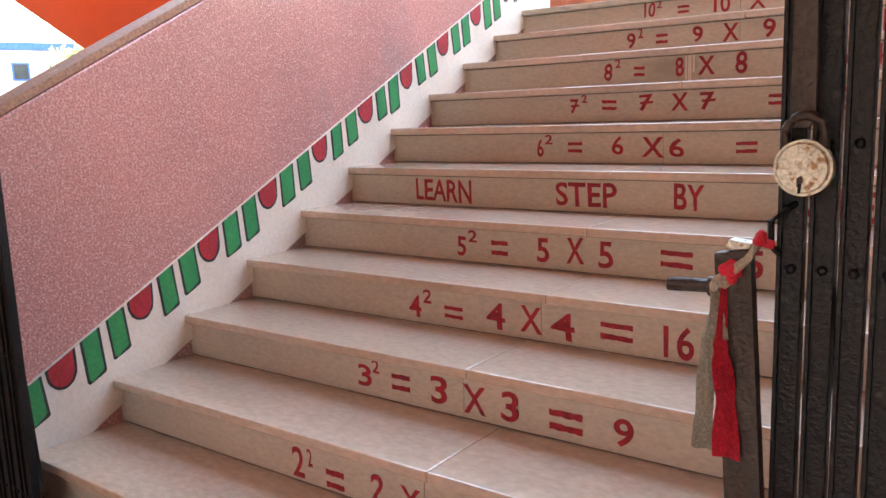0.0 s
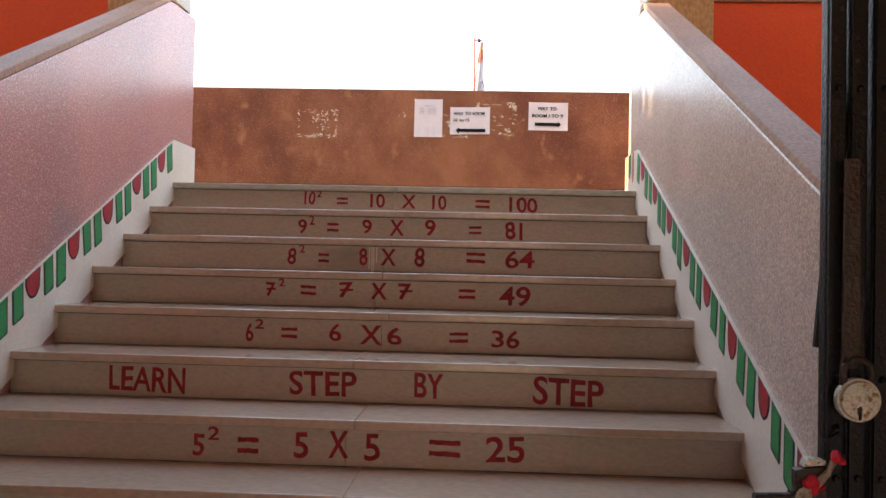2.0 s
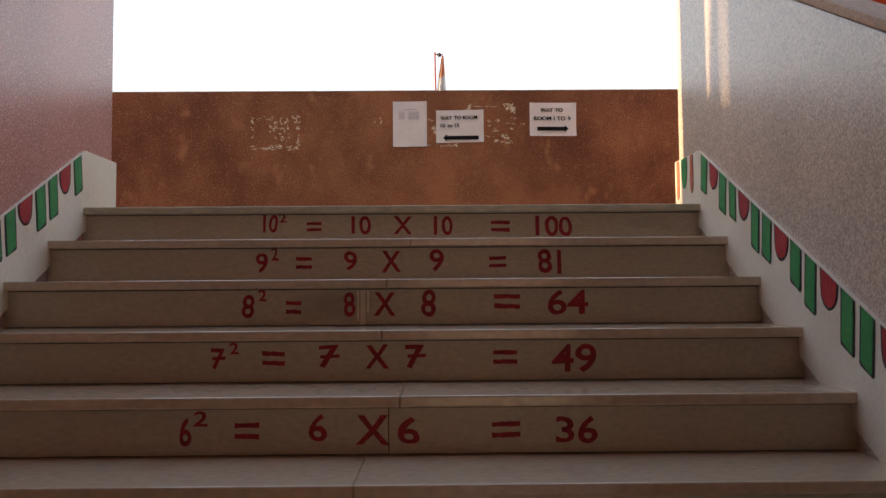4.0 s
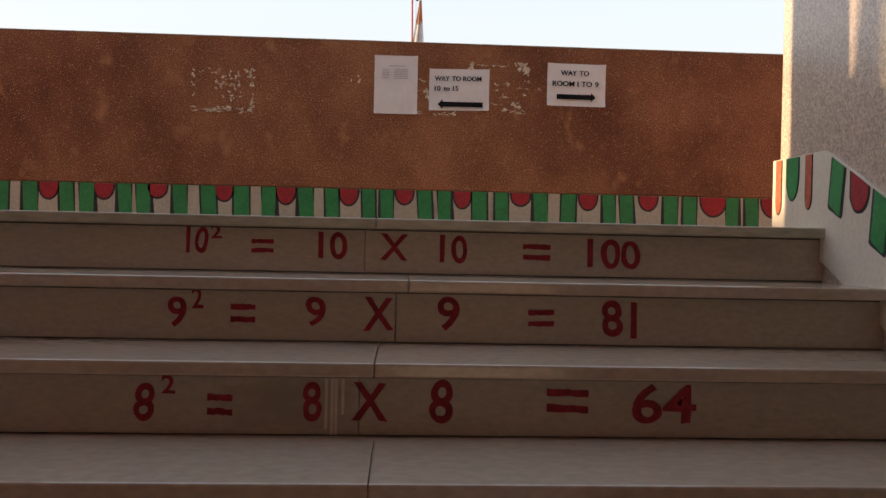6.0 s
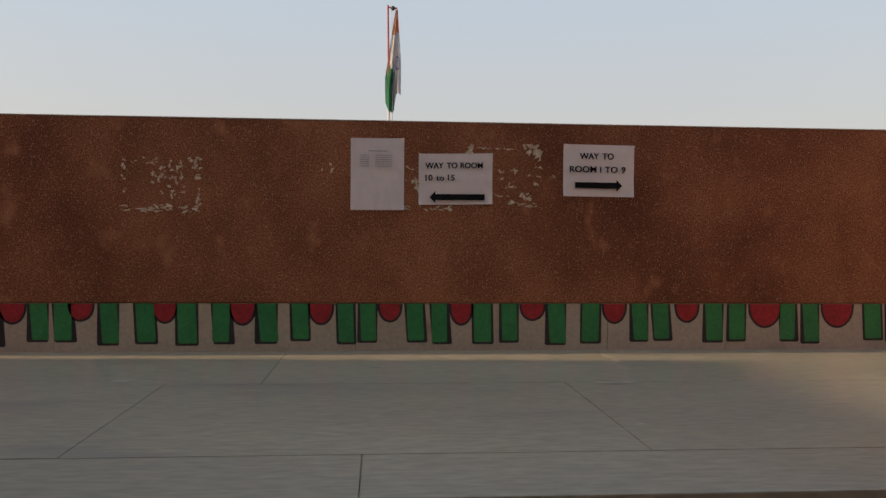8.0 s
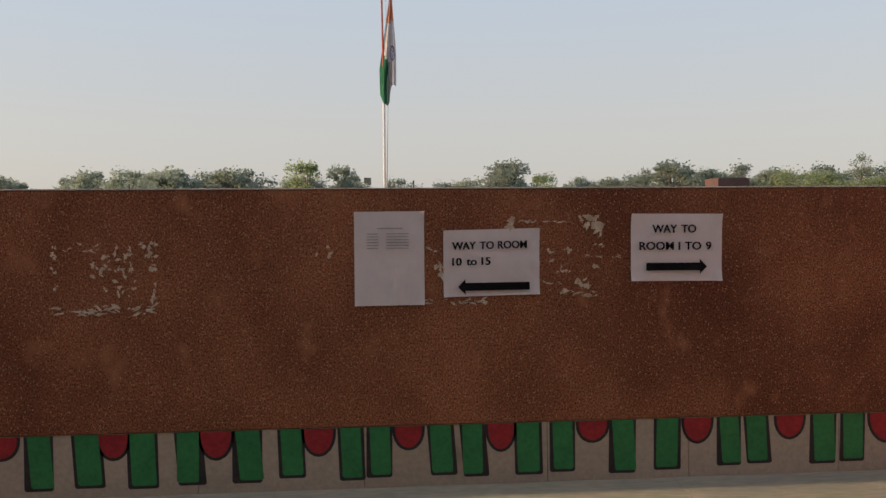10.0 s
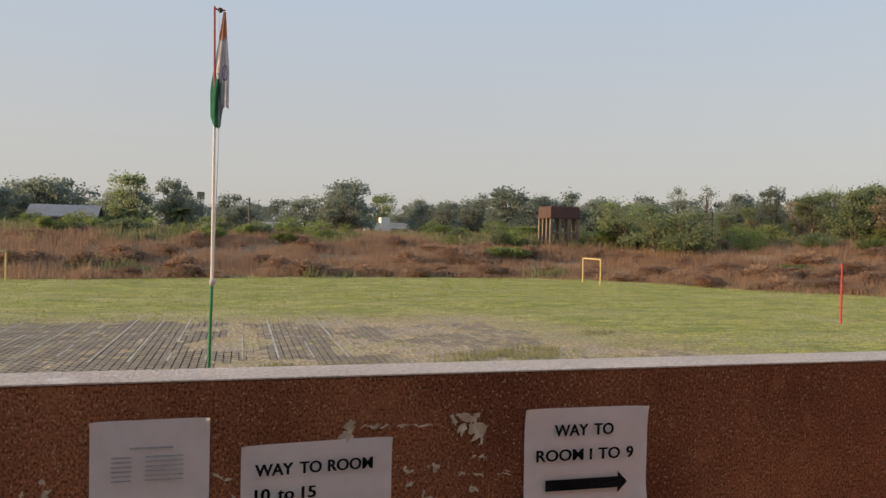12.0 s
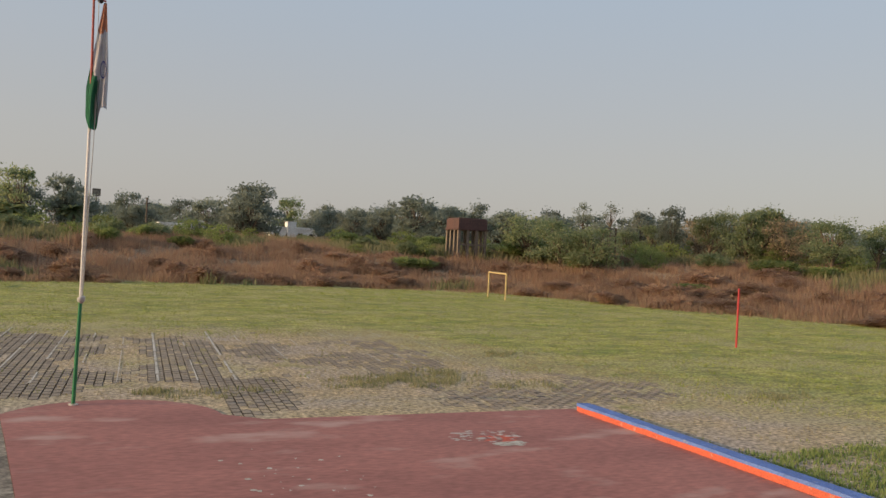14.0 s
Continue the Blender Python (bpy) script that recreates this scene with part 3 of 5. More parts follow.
bm = bmesh.new()
for cx, cy, r in ((0.47, 4.22, 0.022), (2.06, 4.12, 0.026), (1.28, 4.46, 0.012), (1.52, 4.72, 0.010), (2.55, 4.05, 0.010), (0.86, 3.72, 0.012), (1.95, 3.55, 0.009), (2.3, 4.6, 0.008), (-0.2, 4.4, 0.014), (0.1, 3.9, 0.008)):
    ring = [(cx + r * 1.8 * random.uniform(0.6, 1.2) * math.cos(a), cy + r * 0.7 * random.uniform(0.6, 1.3) * math.sin(a)) for a in [k * math.pi / 4 for k in range(8)]]
    bm.faces.new([bm.verts.new((x, y, LAND + 0.0022)) for x, y in ring])
solo("plaster_crumbs", bm, LINE, "few white plaster crumbs on the landing floor", "crumbs", kind="stuff")

parapet = thing("parapet", "brown stone-chip plaster parapet with paper remnants along the landing", "parapet", kind="structure")
part("parapet_body", prism([(4.9, 1.9037), (4.9, 2.651), (5.035, 2.651), (5.035, -0.2), (4.92, -0.2), (4.92, 1.9037)], X0, X1, "x", 0.006), BROWN, parapet)
part("coping", box(X0, X1, 4.898, 5.037, 2.651, 2.6555, 0.002), COPING, parapet, "pale worn cement coping")
joints = [X0, -1.831, -0.667, -0.006, 0.683, 1.198, 1.786, 2.256, 2.77, 3.941, X1]
for a, b in zip(joints, joints[1:]):
    part("skirting_tile", box(a + 0.0008, b - 0.0008, 4.906, 4.92, LAND, 1.9027, 0.001), CREAM, parapet, "cream painted skirting tile")


def motif(x, w, h, m, drop):
    for grow, mm, lift in ((0.0095, INK, 0.0), (0.0, m, 0.001)):
        bm, y = bmesh.new(), 4.9055 - lift
        ww, hh = w / 2 + grow, h + grow
        lean = random.uniform(-0.004, 0.014)
        if drop:
            pts = [(x + ww * math.cos(math.pi * j / 12), 1.8999 - 0.012 - (hh - 0.012) * math.sin(math.pi * j / 12)) for j in range(13)]
            pts = [(x + ww, 1.8999)] + pts + [(x - ww, 1.8999)]
        else:
            pts = [(x + ww, 1.9008), (x + ww + lean, 1.9008 - hh + 0.005), (x + ww + lean - 0.006, 1.9008 - hh), (x - ww + lean + 0.006, 1.9008 - hh), (x - ww + lean, 1.9008 - hh + 0.006), (x - ww, 1.9008)]
        f = bm.faces.new([bm.verts.new((u, y, v)) for u, v in pts])
        f.normal_update()
        if f.normal.y > 0:
            f.normal_flip()
        part("painted_outline" if mm is INK else ("painted_drop" if drop else "painted_bar"), bm, mm, parapet)


for gx in (-0.066, 0.029, 0.207, 0.349, 0.515, 0.654, 0.835, 0.969, 1.155, 1.247, 1.44, 1.542, 1.722, 1.835, 2.034, 2.184, 2.391, 2.483, 2.716, 2.819, 3.045, 3.144, 3.424, 3.522, -0.248, -0.351, -0.528, -0.667, -0.854, -0.993):
    motif(gx, random.uniform(0.062, 0.075), random.uniform(0.145, 0.168), GREEN, False)
for rx in (-0.165, 0.097, 0.429, 0.739, 1.056, 1.339, 1.635, 1.935, 2.285, 2.6, 2.944, 3.267, 3.615, -0.435, -0.76):
    motif(rx, random.uniform(0.084, 0.096) if rx < 2.84 else 0.132, random.uniform(0.06, 0.085) if rx < 2.84 else 0.095, DROP, True)


def sheet(x0, x1, z0, z1, tilt, label):
    """A sheet of paper stuck to the parapet, its corners slightly lifted."""
    ob = thing("paper_notice", label, "notice", "notices on the parapet", at=((x0 + x1) / 2, 4.899, z0))
    bm, k, tall = bmesh.new(), 20, z1 - z0 > 0.25

    def depth(u, v):
        """How far the sheet stands off the wall: curled corners, soft waves, and a crease up from the tall sheet's foot."""
        lift = 0.009 * (abs(u - 0.5) * 2) ** 7 * (abs(v - 0.5) * 2) ** 5
        lift += (0.0022 if tall else 0.0016) * (0.4 + noise.noise(Vector((u * 4.1 + x0 * 9, v * 3.2, 0))))
        if tall:
            for cu, top, size in ((0.52 + 0.1 * v, 0.3, 0.0045), (0.62 + 0.28 * (0.6 - v), 0.55, 0.003)):
                if v < top:
                    lift += size * max(0.0, 1 - abs(u - cu) / 0.055) * (1 - v / top) ** 0.5
        else:
            lift += 0.0025 * max(0.0, 1 - abs(u - 0.95) / 0.06) * (0.5 + 0.5 * math.sin(v * 17))
        return 4.8968 - max(0.0, lift)

    front, back = [[[bm.verts.new((x0 + (x1 - x0) * i / k, depth(i / k, j / k) + off, z0 + (z1 - z0) * j / k + tilt * (x1 - x0) * i / k)) for j in range(k + 1)] for i in range(k + 1)] for off in (0.0, 0.0008)]
    for i in range(k):
        for j in range(k):
            bm.faces.new((front[i][j], front[i + 1][j], front[i + 1][j + 1], front[i][j + 1]))
            bm.faces.new((back[i][j], back[i][j + 1], back[i + 1][j + 1], back[i + 1][j]))
    rim = [(i, 0) for i in range(k)] + [(k, j) for j in range(k)] + [(i, k) for i in range(k, 0, -1)] + [(0, j) for j in range(k, 0, -1)]
    for (a, b), (c, d) in zip(rim, rim[1:] + rim[:1]):
        bm.faces.new((front[a][b], back[a][b], back[c][d], front[c][d]))
    part("sheet", bm, PAPER, ob)
    return ob


def arrow(x0, x1, z, tilt, parent):
    """A thick printed arrow from x0 to its head at x1."""
    d = 1 if x1 > x0 else -1
    bm = bmesh.new()
    h = x1 - d * 0.024
    pts = [(x0, z - 0.0125), (h, z - 0.0125), (h, z - 0.0245), (x1, z), (h, z + 0.0245), (h, z + 0.0125), (x0, z + 0.0125)]
    f = bm.faces.new([bm.verts.new((u, 4.8895, v + tilt * (u - min(x0, x1)))) for u, v in pts])
    f.normal_update()
    if f.normal.y > 0:
        f.normal_flip()
    part("printed_arrow", bm, PRINT, parent, "black printed arrow")


def line(text, x, z, w, h, parent, slope):
    """A printed line, word by word, on one base line."""
    parts = [(q, glyph(q, 0.012)[2]) for q in text.split()]
    gap = 0.42
    unit = w / (sum(s[0] for _, s in parts) + gap * (len(parts) - 1))
    top = max(s[1] for _, s in parts)
    at = x
    for q, s in parts:
        lettering(q, at, z + slope * (at - x), s[0] * unit, h * s[1] / top, 4.8892, PRINT, parent, 0.012, 0, slope, "printed_word", "black printed word", 0.0015)
        at += (s[0] + gap) * unit


s1 = sheet(1.174, 1.393, 2.2857, 2.5808, 0.004, "white sheet with faded unreadable print, taped to the brown parapet")
for k in range(6):
    for a, b in ((1.213, 1.249), (1.274, 1.344)):
        part("print_bar", box(a, b, 4.8892, 4.8896, 2.4646 + k * 0.009, 2.4675 + k * 0.009), PRINT_GREY, s1)
part("print_bar", box(1.246, 1.325, 4.8892, 4.8896, 2.5261, 2.5299), PRINT_GREY, s1)
s2 = sheet(1.453, 1.76, 2.3093, 2.5203, 0.018, "white printed sheet with a printed arrow, taped to the brown parapet")
line("WAY TO ROOM", 1.48, 2.4588, 0.2374, 0.0244, s2, 0.016)
line("10 to 15", 1.48, 2.4087, 0.121, 0.0244, s2, 0.016)
arrow(1.727, 1.498, 2.3415, 0.006, s2)
s3 = sheet(2.058, 2.36, 2.3519, 2.5695, -0.008, "white printed sheet with a printed arrow, taped to the brown parapet")
line("WAY TO", 2.126, 2.507, 0.1443, 0.0263, s3, -0.006)
line("ROOM 1 TO 9", 2.084, 2.4522, 0.2374, 0.0263, s3, -0.006)
arrow(2.107, 2.308, 2.3983, -0.006, s3)


def scraps(spots, label):
    """Torn remnants of paper and tape on the parapet; spots give (x0, x1, z0, z1, count, size): ragged, partly joined flakes."""
    bm = bmesh.new()
    for x0, x1, z0, z1, count, size in spots:
        for _ in range(count):
            cx, cz, r = random.uniform(x0, x1), random.uniform(z0, z1), size * random.uniform(0.35, 1.0)
            wide = (x1 - x0) / max(z1 - z0, 0.001)
            sx, sz = (2.0, 0.55) if wide > 4 else random.choice(((1.5, 0.7), (1.0, 1.0), (0.7, 1.5)))
            k, ph, turn = random.randint(8, 12), random.uniform(0, 6), random.uniform(-0.7, 0.7)
            near = 4.8985 - random.uniform(0, 0.0016)
            vs = []
            for j in range(k):
                q, rr = ph + 2 * math.pi * j / k, r * random.choice((0.35, 0.7, 0.9, 1.15, 1.4))
                a, b = rr * sx * math.cos(q), rr * sz * math.sin(q)
                vs.append(bm.verts.new((cx + a * math.cos(turn) - b * math.sin(turn), near - random.uniform(0, 0.0015), cz + a * math.sin(turn) + b * math.cos(turn))))
            bm.faces.new(vs)
    bmesh.ops.recalc_face_normals(bm, faces=bm.faces[:])
    bmesh.ops.solidify(bm, geom=bm.faces[:], thickness=0.0009)
    return solo("paper_remnants", bm, SCRAP, label, "paper remnants", kind="stuff")


# the outline of a torn-off sheet, with some of its middle left
scraps([(0.262, 0.569, 2.2705, 2.3008, 34, 0.009), (0.262, 0.403, 2.4654, 2.4919, 9, 0.007), (0.262, 0.278, 2.3027, 2.4824, 9, 0.007), (0.552, 0.571, 2.3027, 2.4919, 12, 0.008), (0.524, 0.571, 2.4351, 2.4919, 8, 0.009)], "square outline of torn cream paper on the brown parapet")
scraps([(0.375, 0.496, 2.3784, 2.4824, 30, 0.009), (0.413, 0.515, 2.3216, 2.3973, 12, 0.007)], "torn cream paper remnants on the brown parapet")
scraps([(1.647, 1.69, 2.526, 2.5543, 7, 0.014), (1.697, 1.835, 2.5411, 2.5487, 13, 0.0055)], "flake and streak of torn cream paper above a notice")
scraps([(1.893, 1.963, 2.5487, 2.5695, 7, 0.010), (1.921, 1.963, 2.4995, 2.56, 10, 0.015), (1.898, 1.93, 2.525, 2.5487, 5, 0.010), (1.939, 1.967, 2.4635, 2.473, 3, 0.009)], "ragged torn cream paper between the notices")
scraps([(1.788, 1.8, 2.438, 2.4588, 3, 0.008), (1.831, 1.865, 2.4493, 2.4597, 4, 0.008), (1.798, 1.805, 2.4162, 2.4304, 2, 0.009), (1.912, 2.02, 2.4295, 2.437, 9, 0.0045), (1.818, 1.863, 2.3831, 2.3992, 5, 0.007), (1.934, 1.952, 2.3992, 2.4068, 2, 0.007)], "small torn cream paper flakes between the notices")
scraps([(1.878, 1.93, 2.3368, 2.3689, 8, 0.012), (1.835, 1.873, 2.3093, 2.3358, 6, 0.010), (1.882, 1.947, 2.3046, 2.3197, 7, 0.009), (1.77, 1.844, 2.3472, 2.3538, 6, 0.005)], "torn cream paper remnants between the notices")
scraps([(1.396, 1.455, 2.3926, 2.4115, 6, 0.009), (1.439, 1.455, 2.3595, 2.3879, 3, 0.010), (1.399, 1.451, 2.4541, 2.4635, 3, 0.006)], "torn cream paper remnants between two notices")
scraps([(1.39, 1.586, 2.2876, 2.3037, 20, 0.007)], "streak of torn cream paper below a notice")
scraps([(1.081, 1.102, 2.4351, 2.473, 5, 0.010), (1.055, 1.064, 2.4446, 2.4541, 2, 0.006)], "torn cream paper flake beside a notice")

# ---- the ground-floor hall round the foot of the stairs; unseen walls added ----
hall = thing("floor_hall", "worn stone floor of the ground-floor hall", "floor", kind="structure")
part("hall_slab", box(-9.0, 12.0, -3.4, 3.0, -0.12, -0.052), CONCRETE, hall)
for i in range(12):
    for j in range(4):
        part("floor_slab", box(-4.7 + i * 1.0, -3.702 + i * 1.0, -3.4 + j * 0.86, -2.542 + j * 0.86, -0.05, random.uniform(-0.0008, 0.0), 0.001), FLOOR, hall)
# Added overhead slab, never in view: keeps sky light off the risers.
ceil = solo("ceiling", box(-9.0, 12.0, -3.4, 1.4, 3.6, 3.75), PLAIN, "peach-washed slab over the hall, unseen, added to block sky light", "ceiling", kind="structure")
# Unseen side walls, added; the left one trims the low sun.
solo("wall_wing_left", box(-9.2, -9.0, -3.4, 3.02, -0.1, 6.6), PLAIN, "plain peach-washed wall, unseen, added to shut the side", "wall", kind="structure")
solo("wall_wing_right", box(12.0, 12.2, -3.4, 3.0, -0.1, 6.6), PLAIN, "plain peach-washed wall, unseen, added to shut the side", "wall", kind="structure")
# Unseen wall added to close the open space left for light behind.
solo("wall_court", box(-30.0, 33.0, -22.3, -22.0, -0.15, 6.5), PLAIN, "plain peach-washed wall, unseen, added far behind", "wall", kind="structure")
# Added unseen rear wall; its gap sets how much light reaches the stairs.
for a, b in ((-9.0, 1.3), (3.4, 12.0)):
    solo("wall_hall", box(a, b, -3.6, -3.402, -0.1, 3.6), PLAIN, "plain peach-washed rear wall, unseen, added to limit light from behind", "wall", kind="structure")
for a, b in ((1.3, 3.4),):
    solo("wall_hall_lintel", box(a, b, -3.6, -3.402, 2.3, 3.6), PLAIN, "plain peach-washed wall over the added light opening, unseen", "wall", kind="structure")
# Added out of view: blocks sky behind and returns warm light to the stairs.
solo("wall_upper", box(-9.0, 12.0, 1.2, 1.4, 3.752, 5.2), PLAIN, "plain peach-washed upper wall, unseen, added to shape light on the stairs", "wall", kind="structure")
for px in (-3.2, 5.6):
    solo("pillar_hall", box(px, px + 0.4, -3.3, -2.9, -0.05, 3.6, 0.01), PLAIN, "square peach-washed hall pillar", "pillar", kind="structure")


# ---- the folding iron gate ----
def gate(x0, side, bars):
    """A folded lattice gate of channel bars; side: the way in which the folded bars stand from x0."""
    g = thing("folding_gate", "black enamelled iron folding gate, pushed open beside the stairs", "gate", "folding gate leaves", at=(x0, -0.0950, 0))
    step = 0.0345
    for k in range(bars):
        a, b = sorted((x0 + side * (k * step), x0 + side * (k * step + 0.0295)))
        ch = part("channel_bar", box(a, b, -0.1070 + 0.004 * (k % 2), -0.0830 + 0.004 * (k % 2), 0.02, 2.25, 0.003), IRON, g)
        part("channel_lip", box(a + 0.002, a + 0.007, -0.1150 + 0.004 * (k % 2), -0.1050 + 0.004 * (k % 2), 0.02, 2.25, 0.001), IRON, ch)
        for z in (0.12, 0.53, 0.955, 1.105, 1.55, 2.0):
            c = Vector(((a + b) / 2 + 0.003, -0.1100 + 0.004 * (k % 2), z))
            bm = bmesh.new()
            bmesh.ops.create_uvsphere(bm, u_segments=8, v_segments=5, radius=0.0062, matrix=Matrix.Translation(c) @ Matrix.Diagonal((1, 0.7, 1, 1)))
            part("rivet", bm, IRON, ch, "", True)
    for k in range(0, bars - 2, 2):
        for z in (0.53, 1.55):
            x = x0 + side * k * step
            part("lattice_strip", rod([(x, -0.0770, z - 0.4), (x + side * step * 2, -0.0750, z + 0.4)], 0.006, 6), IRON, g)
    part("foot_rail", box(min(x0, x0 + side * 0.7), max(x0, x0 + side * 0.7), -0.1200, -0.0700, 0.0, 0.02, 0.002), IRON, g)
    return g


right_gate = gate(2.221, 1, 14)
left_gate = gate(0.235, -1, 9)
part("latch_plate", box(0.235, 0.262, -0.1050, -0.0990, 0.99, 1.03, 0.003), IRON, left_gate)
bm = bmesh.new()
bmesh.ops.create_circle(bm, cap_ends=True, segments=12, radius=0.007, matrix=Matrix.Translation((0.25, -0.1056, 1.011)) @ Matrix.Rotation(radians(90), 4, "X"))
part("latch_hole", bm, PAPER, left_gate)
# hasp strap, eye, latch bar and its handle
part("hasp_strap", prism([(2.237, 1.137), (2.235, 1.124), (2.259, 1.124), (2.265, 1.137), (2.261, 1.439), (2.239, 1.439)], -0.1310, -0.1250, "y", 0.001), BARE_IRON, right_gate, "bare brown iron hasp strap")
part("staple", rod([(2.241, -0.1050, 1.034), (2.235, -0.1200, 1.029), (2.218, -0.1230, 1.014), (2.219, -0.1230, 0.984), (2.227, -0.1150, 0.974)], 0.0045, 7), IRON, right_gate)
latch = thing("gate_latch_bar", "bare brown iron latch bar with a short round handle", "latch", at=(2.197, -0.145, 0.0))
part("bar", prism([(2.219, 0.0), (2.267, 0.0), (2.204, 0.983), (2.161, 0.976)], -0.155, -0.135, "y", 0.002), BARE_IRON, latch)
part("cap", prism([(2.173, 0.981), (2.203, 0.984), (2.205, 0.991), (2.179, 0.994)], -0.156, -0.134, "y", 0.0015), STEEL, latch, "bright worn steel cap")
part("handle", rod([(2.103, -0.150, 0.932), (2.109, -0.150, 0.9322), (2.172, -0.150, 0.935)], 0.0085, 14), BARE_IRON, latch)
part("handle_collar", rod([(2.155, -0.150, 0.934), (2.171, -0.150, 0.935)], 0.0125, 12), BARE_IRON, latch)

lock = thing("padlock", "round worn steel padlock with rust stains, hanging from the gate's hasp", "padlock", at=(2.254, -0.1300, 1.039))
bm = bmesh.new()
bmesh.ops.create_cone(bm, cap_ends=True, segments=40, radius1=0.032, radius2=0.032, depth=0.022, matrix=Matrix.Translation((2.256, -0.1390, 1.079)) @ Matrix.Rotation(radians(90), 4, "X"))
bmesh.ops.bevel(bm, geom=[e for e in bm.edges if len(e.link_faces) == 2 and any(len(f.verts) > 4 for f in e.link_faces)], offset=0.005, segments=3, affect="EDGES")
part("lock_body", bm, STEEL, lock)
part("shackle", rod([(2.2355, -0.1390, 1.1), (2.2355, -0.1390, 1.118)] + [(2.256 - 0.0205 * math.cos(a), -0.1390, 1.118 + 0.0205 * math.sin(a)) for a in [math.pi * k / 10 for k in range(11)]] + [(2.2765, -0.1390, 1.1)], 0.0056, 10), BARE_IRON, lock, "dark worn iron shackle", True)
part("keyhole_cover", prism([(2.2515, 1.058), (2.2515, 1.068), (2.256, 1.071), (2.258, 1.068), (2.256, 1.058)], -0.1525, -0.1490, "y", 0.0006), BARE_IRON, lock)
part("keyhole", prism([(2.2532, 1.051), (2.2534, 1.062), (2.2568, 1.062), (2.2556, 1.051)], -0.1536, -0.1500, "y"), PRINT, lock)

tie = thing("cloth_tie", "knotted red and dirty beige cotton strips tying latch to gate", "cloth tie", at=(2.182, -0.1530, 0.6990))


def knot(c, r, m, name):
    bm = bmesh.new()
    bmesh.ops.create_icosphere(bm, subdivisions=3, radius=r, matrix=Matrix.Translation(c))
    for v in bm.verts:
        v.co += (v.co - Vector(c)) * 0.55 * noise.noise(v.co * 90)
    part(name, bm, m, tie, "", True)


knot((2.184, -0.1580, 0.957), 0.0125, CLOTH_RED, "red_knot")
knot((2.173, -0.1590, 0.945), 0.009, CLOTH_GREY, "beige_knot")
knot((2.165, -0.1560, 0.936), 0.008, CLOTH_GREY, "beige_knot")
knot((2.217, -0.1600, 0.998), 0.0085, CLOTH_RED, "red_knot")
knot((2.226, -0.1560, 0.992), 0.0065, CLOTH_RED, "red_knot")
part("beige_cord", rod([(2.176, -0.1600, 0.949), (2.190, -0.1640, 0.960), (2.204, -0.1620, 0.975), (2.213, -0.1600, 0.990), (2.221, -0.1580, 0.999)], [0.005, 0.006, 0.0052, 0.0056, 0.0045], 8), CLOTH_GREY, tie, "", True)
part("beige_strip", ribbon([(2.167, -0.1570, 0.933), (2.159, -0.1570, 0.878), (2.153, -0.1550, 0.808), (2.15, -0.1540, 0.723)], (0.010, 0.027), 0.0015, waves=0.004, rows=16, ragged=0.1), CLOTH_GREY, tie)
part("beige_strip", ribbon([(2.165, -0.1620, 0.933), (2.17, -0.1640, 0.898), (2.175, -0.1630, 0.873)], (0.012, 0.022), 0.0015, waves=0.003, rows=8, ragged=0.15), CLOTH_GREY, tie)
part("red_strip", ribbon([(2.174, -0.1630, 0.948), (2.174, -0.1630, 0.878), (2.178, -0.1640, 0.838), (2.181, -0.1620, 0.778), (2.184, -0.1600, 0.72)], (0.009, 0.036), 0.0015, waves=0.004, rows=18, ragged=0.14), CLOTH_RED, tie)
part("red_knot_tail", ribbon([(2.185, -0.1640, 0.953), (2.199, -0.1660, 0.96)], (0.02, 0.012), 0.002, (0, 0, 1), 0.002, 6, 0.2), CLOTH_RED, tie)


# ---- the field behind the building ----
GROUND = -0.10


def beyond(x, y):
    """Metres past the far edge of the mown field."""
    a = y - 59.5 - 3.0 * math.sin(x * 0.09 + 0.2)
    b = 0.867 * (x - 27) + 0.498 * (y - 64) + 1.2 * math.sin(y * 0.3)
    return max(a, b)


def land(x, y):
    s = max(0.0, min(1.0, (beyond(x, y) - 2) / 28.0)) if y > 6 else 0.0
    z = GROUND + 3.0 * s * s * (3 - 2 * s)
    if s > 0:
        z += 0.35 * s * noise.noise(Vector((x * 0.07, y * 0.07, 0)))
    return z


axis_x = np.unique(np.concatenate([np.linspace(-2500, -150, 14), np.linspace(-150, 200, 141), np.linspace(200, 2500, 14)]))
axis_y = np.unique(np.concatenate([np.linspace(-2500, -40, 14), np.linspace(-40, 200, 111), np.linspace(200, 2500, 14)]))
verts = [(x, y, land(x, y)) for y in axis_y for x in axis_x]
nx = len(axis_x)
quads = [(j * nx + i, j * nx + i + 1, (j + 1) * nx + i + 1, (j + 1) * nx + i) for j in range(len(axis_y) - 1) for i in range(nx - 1)]
me = bpy.data.meshes.new("ground")
me.from_pydata(verts, [], quads)
me.shade_smooth()


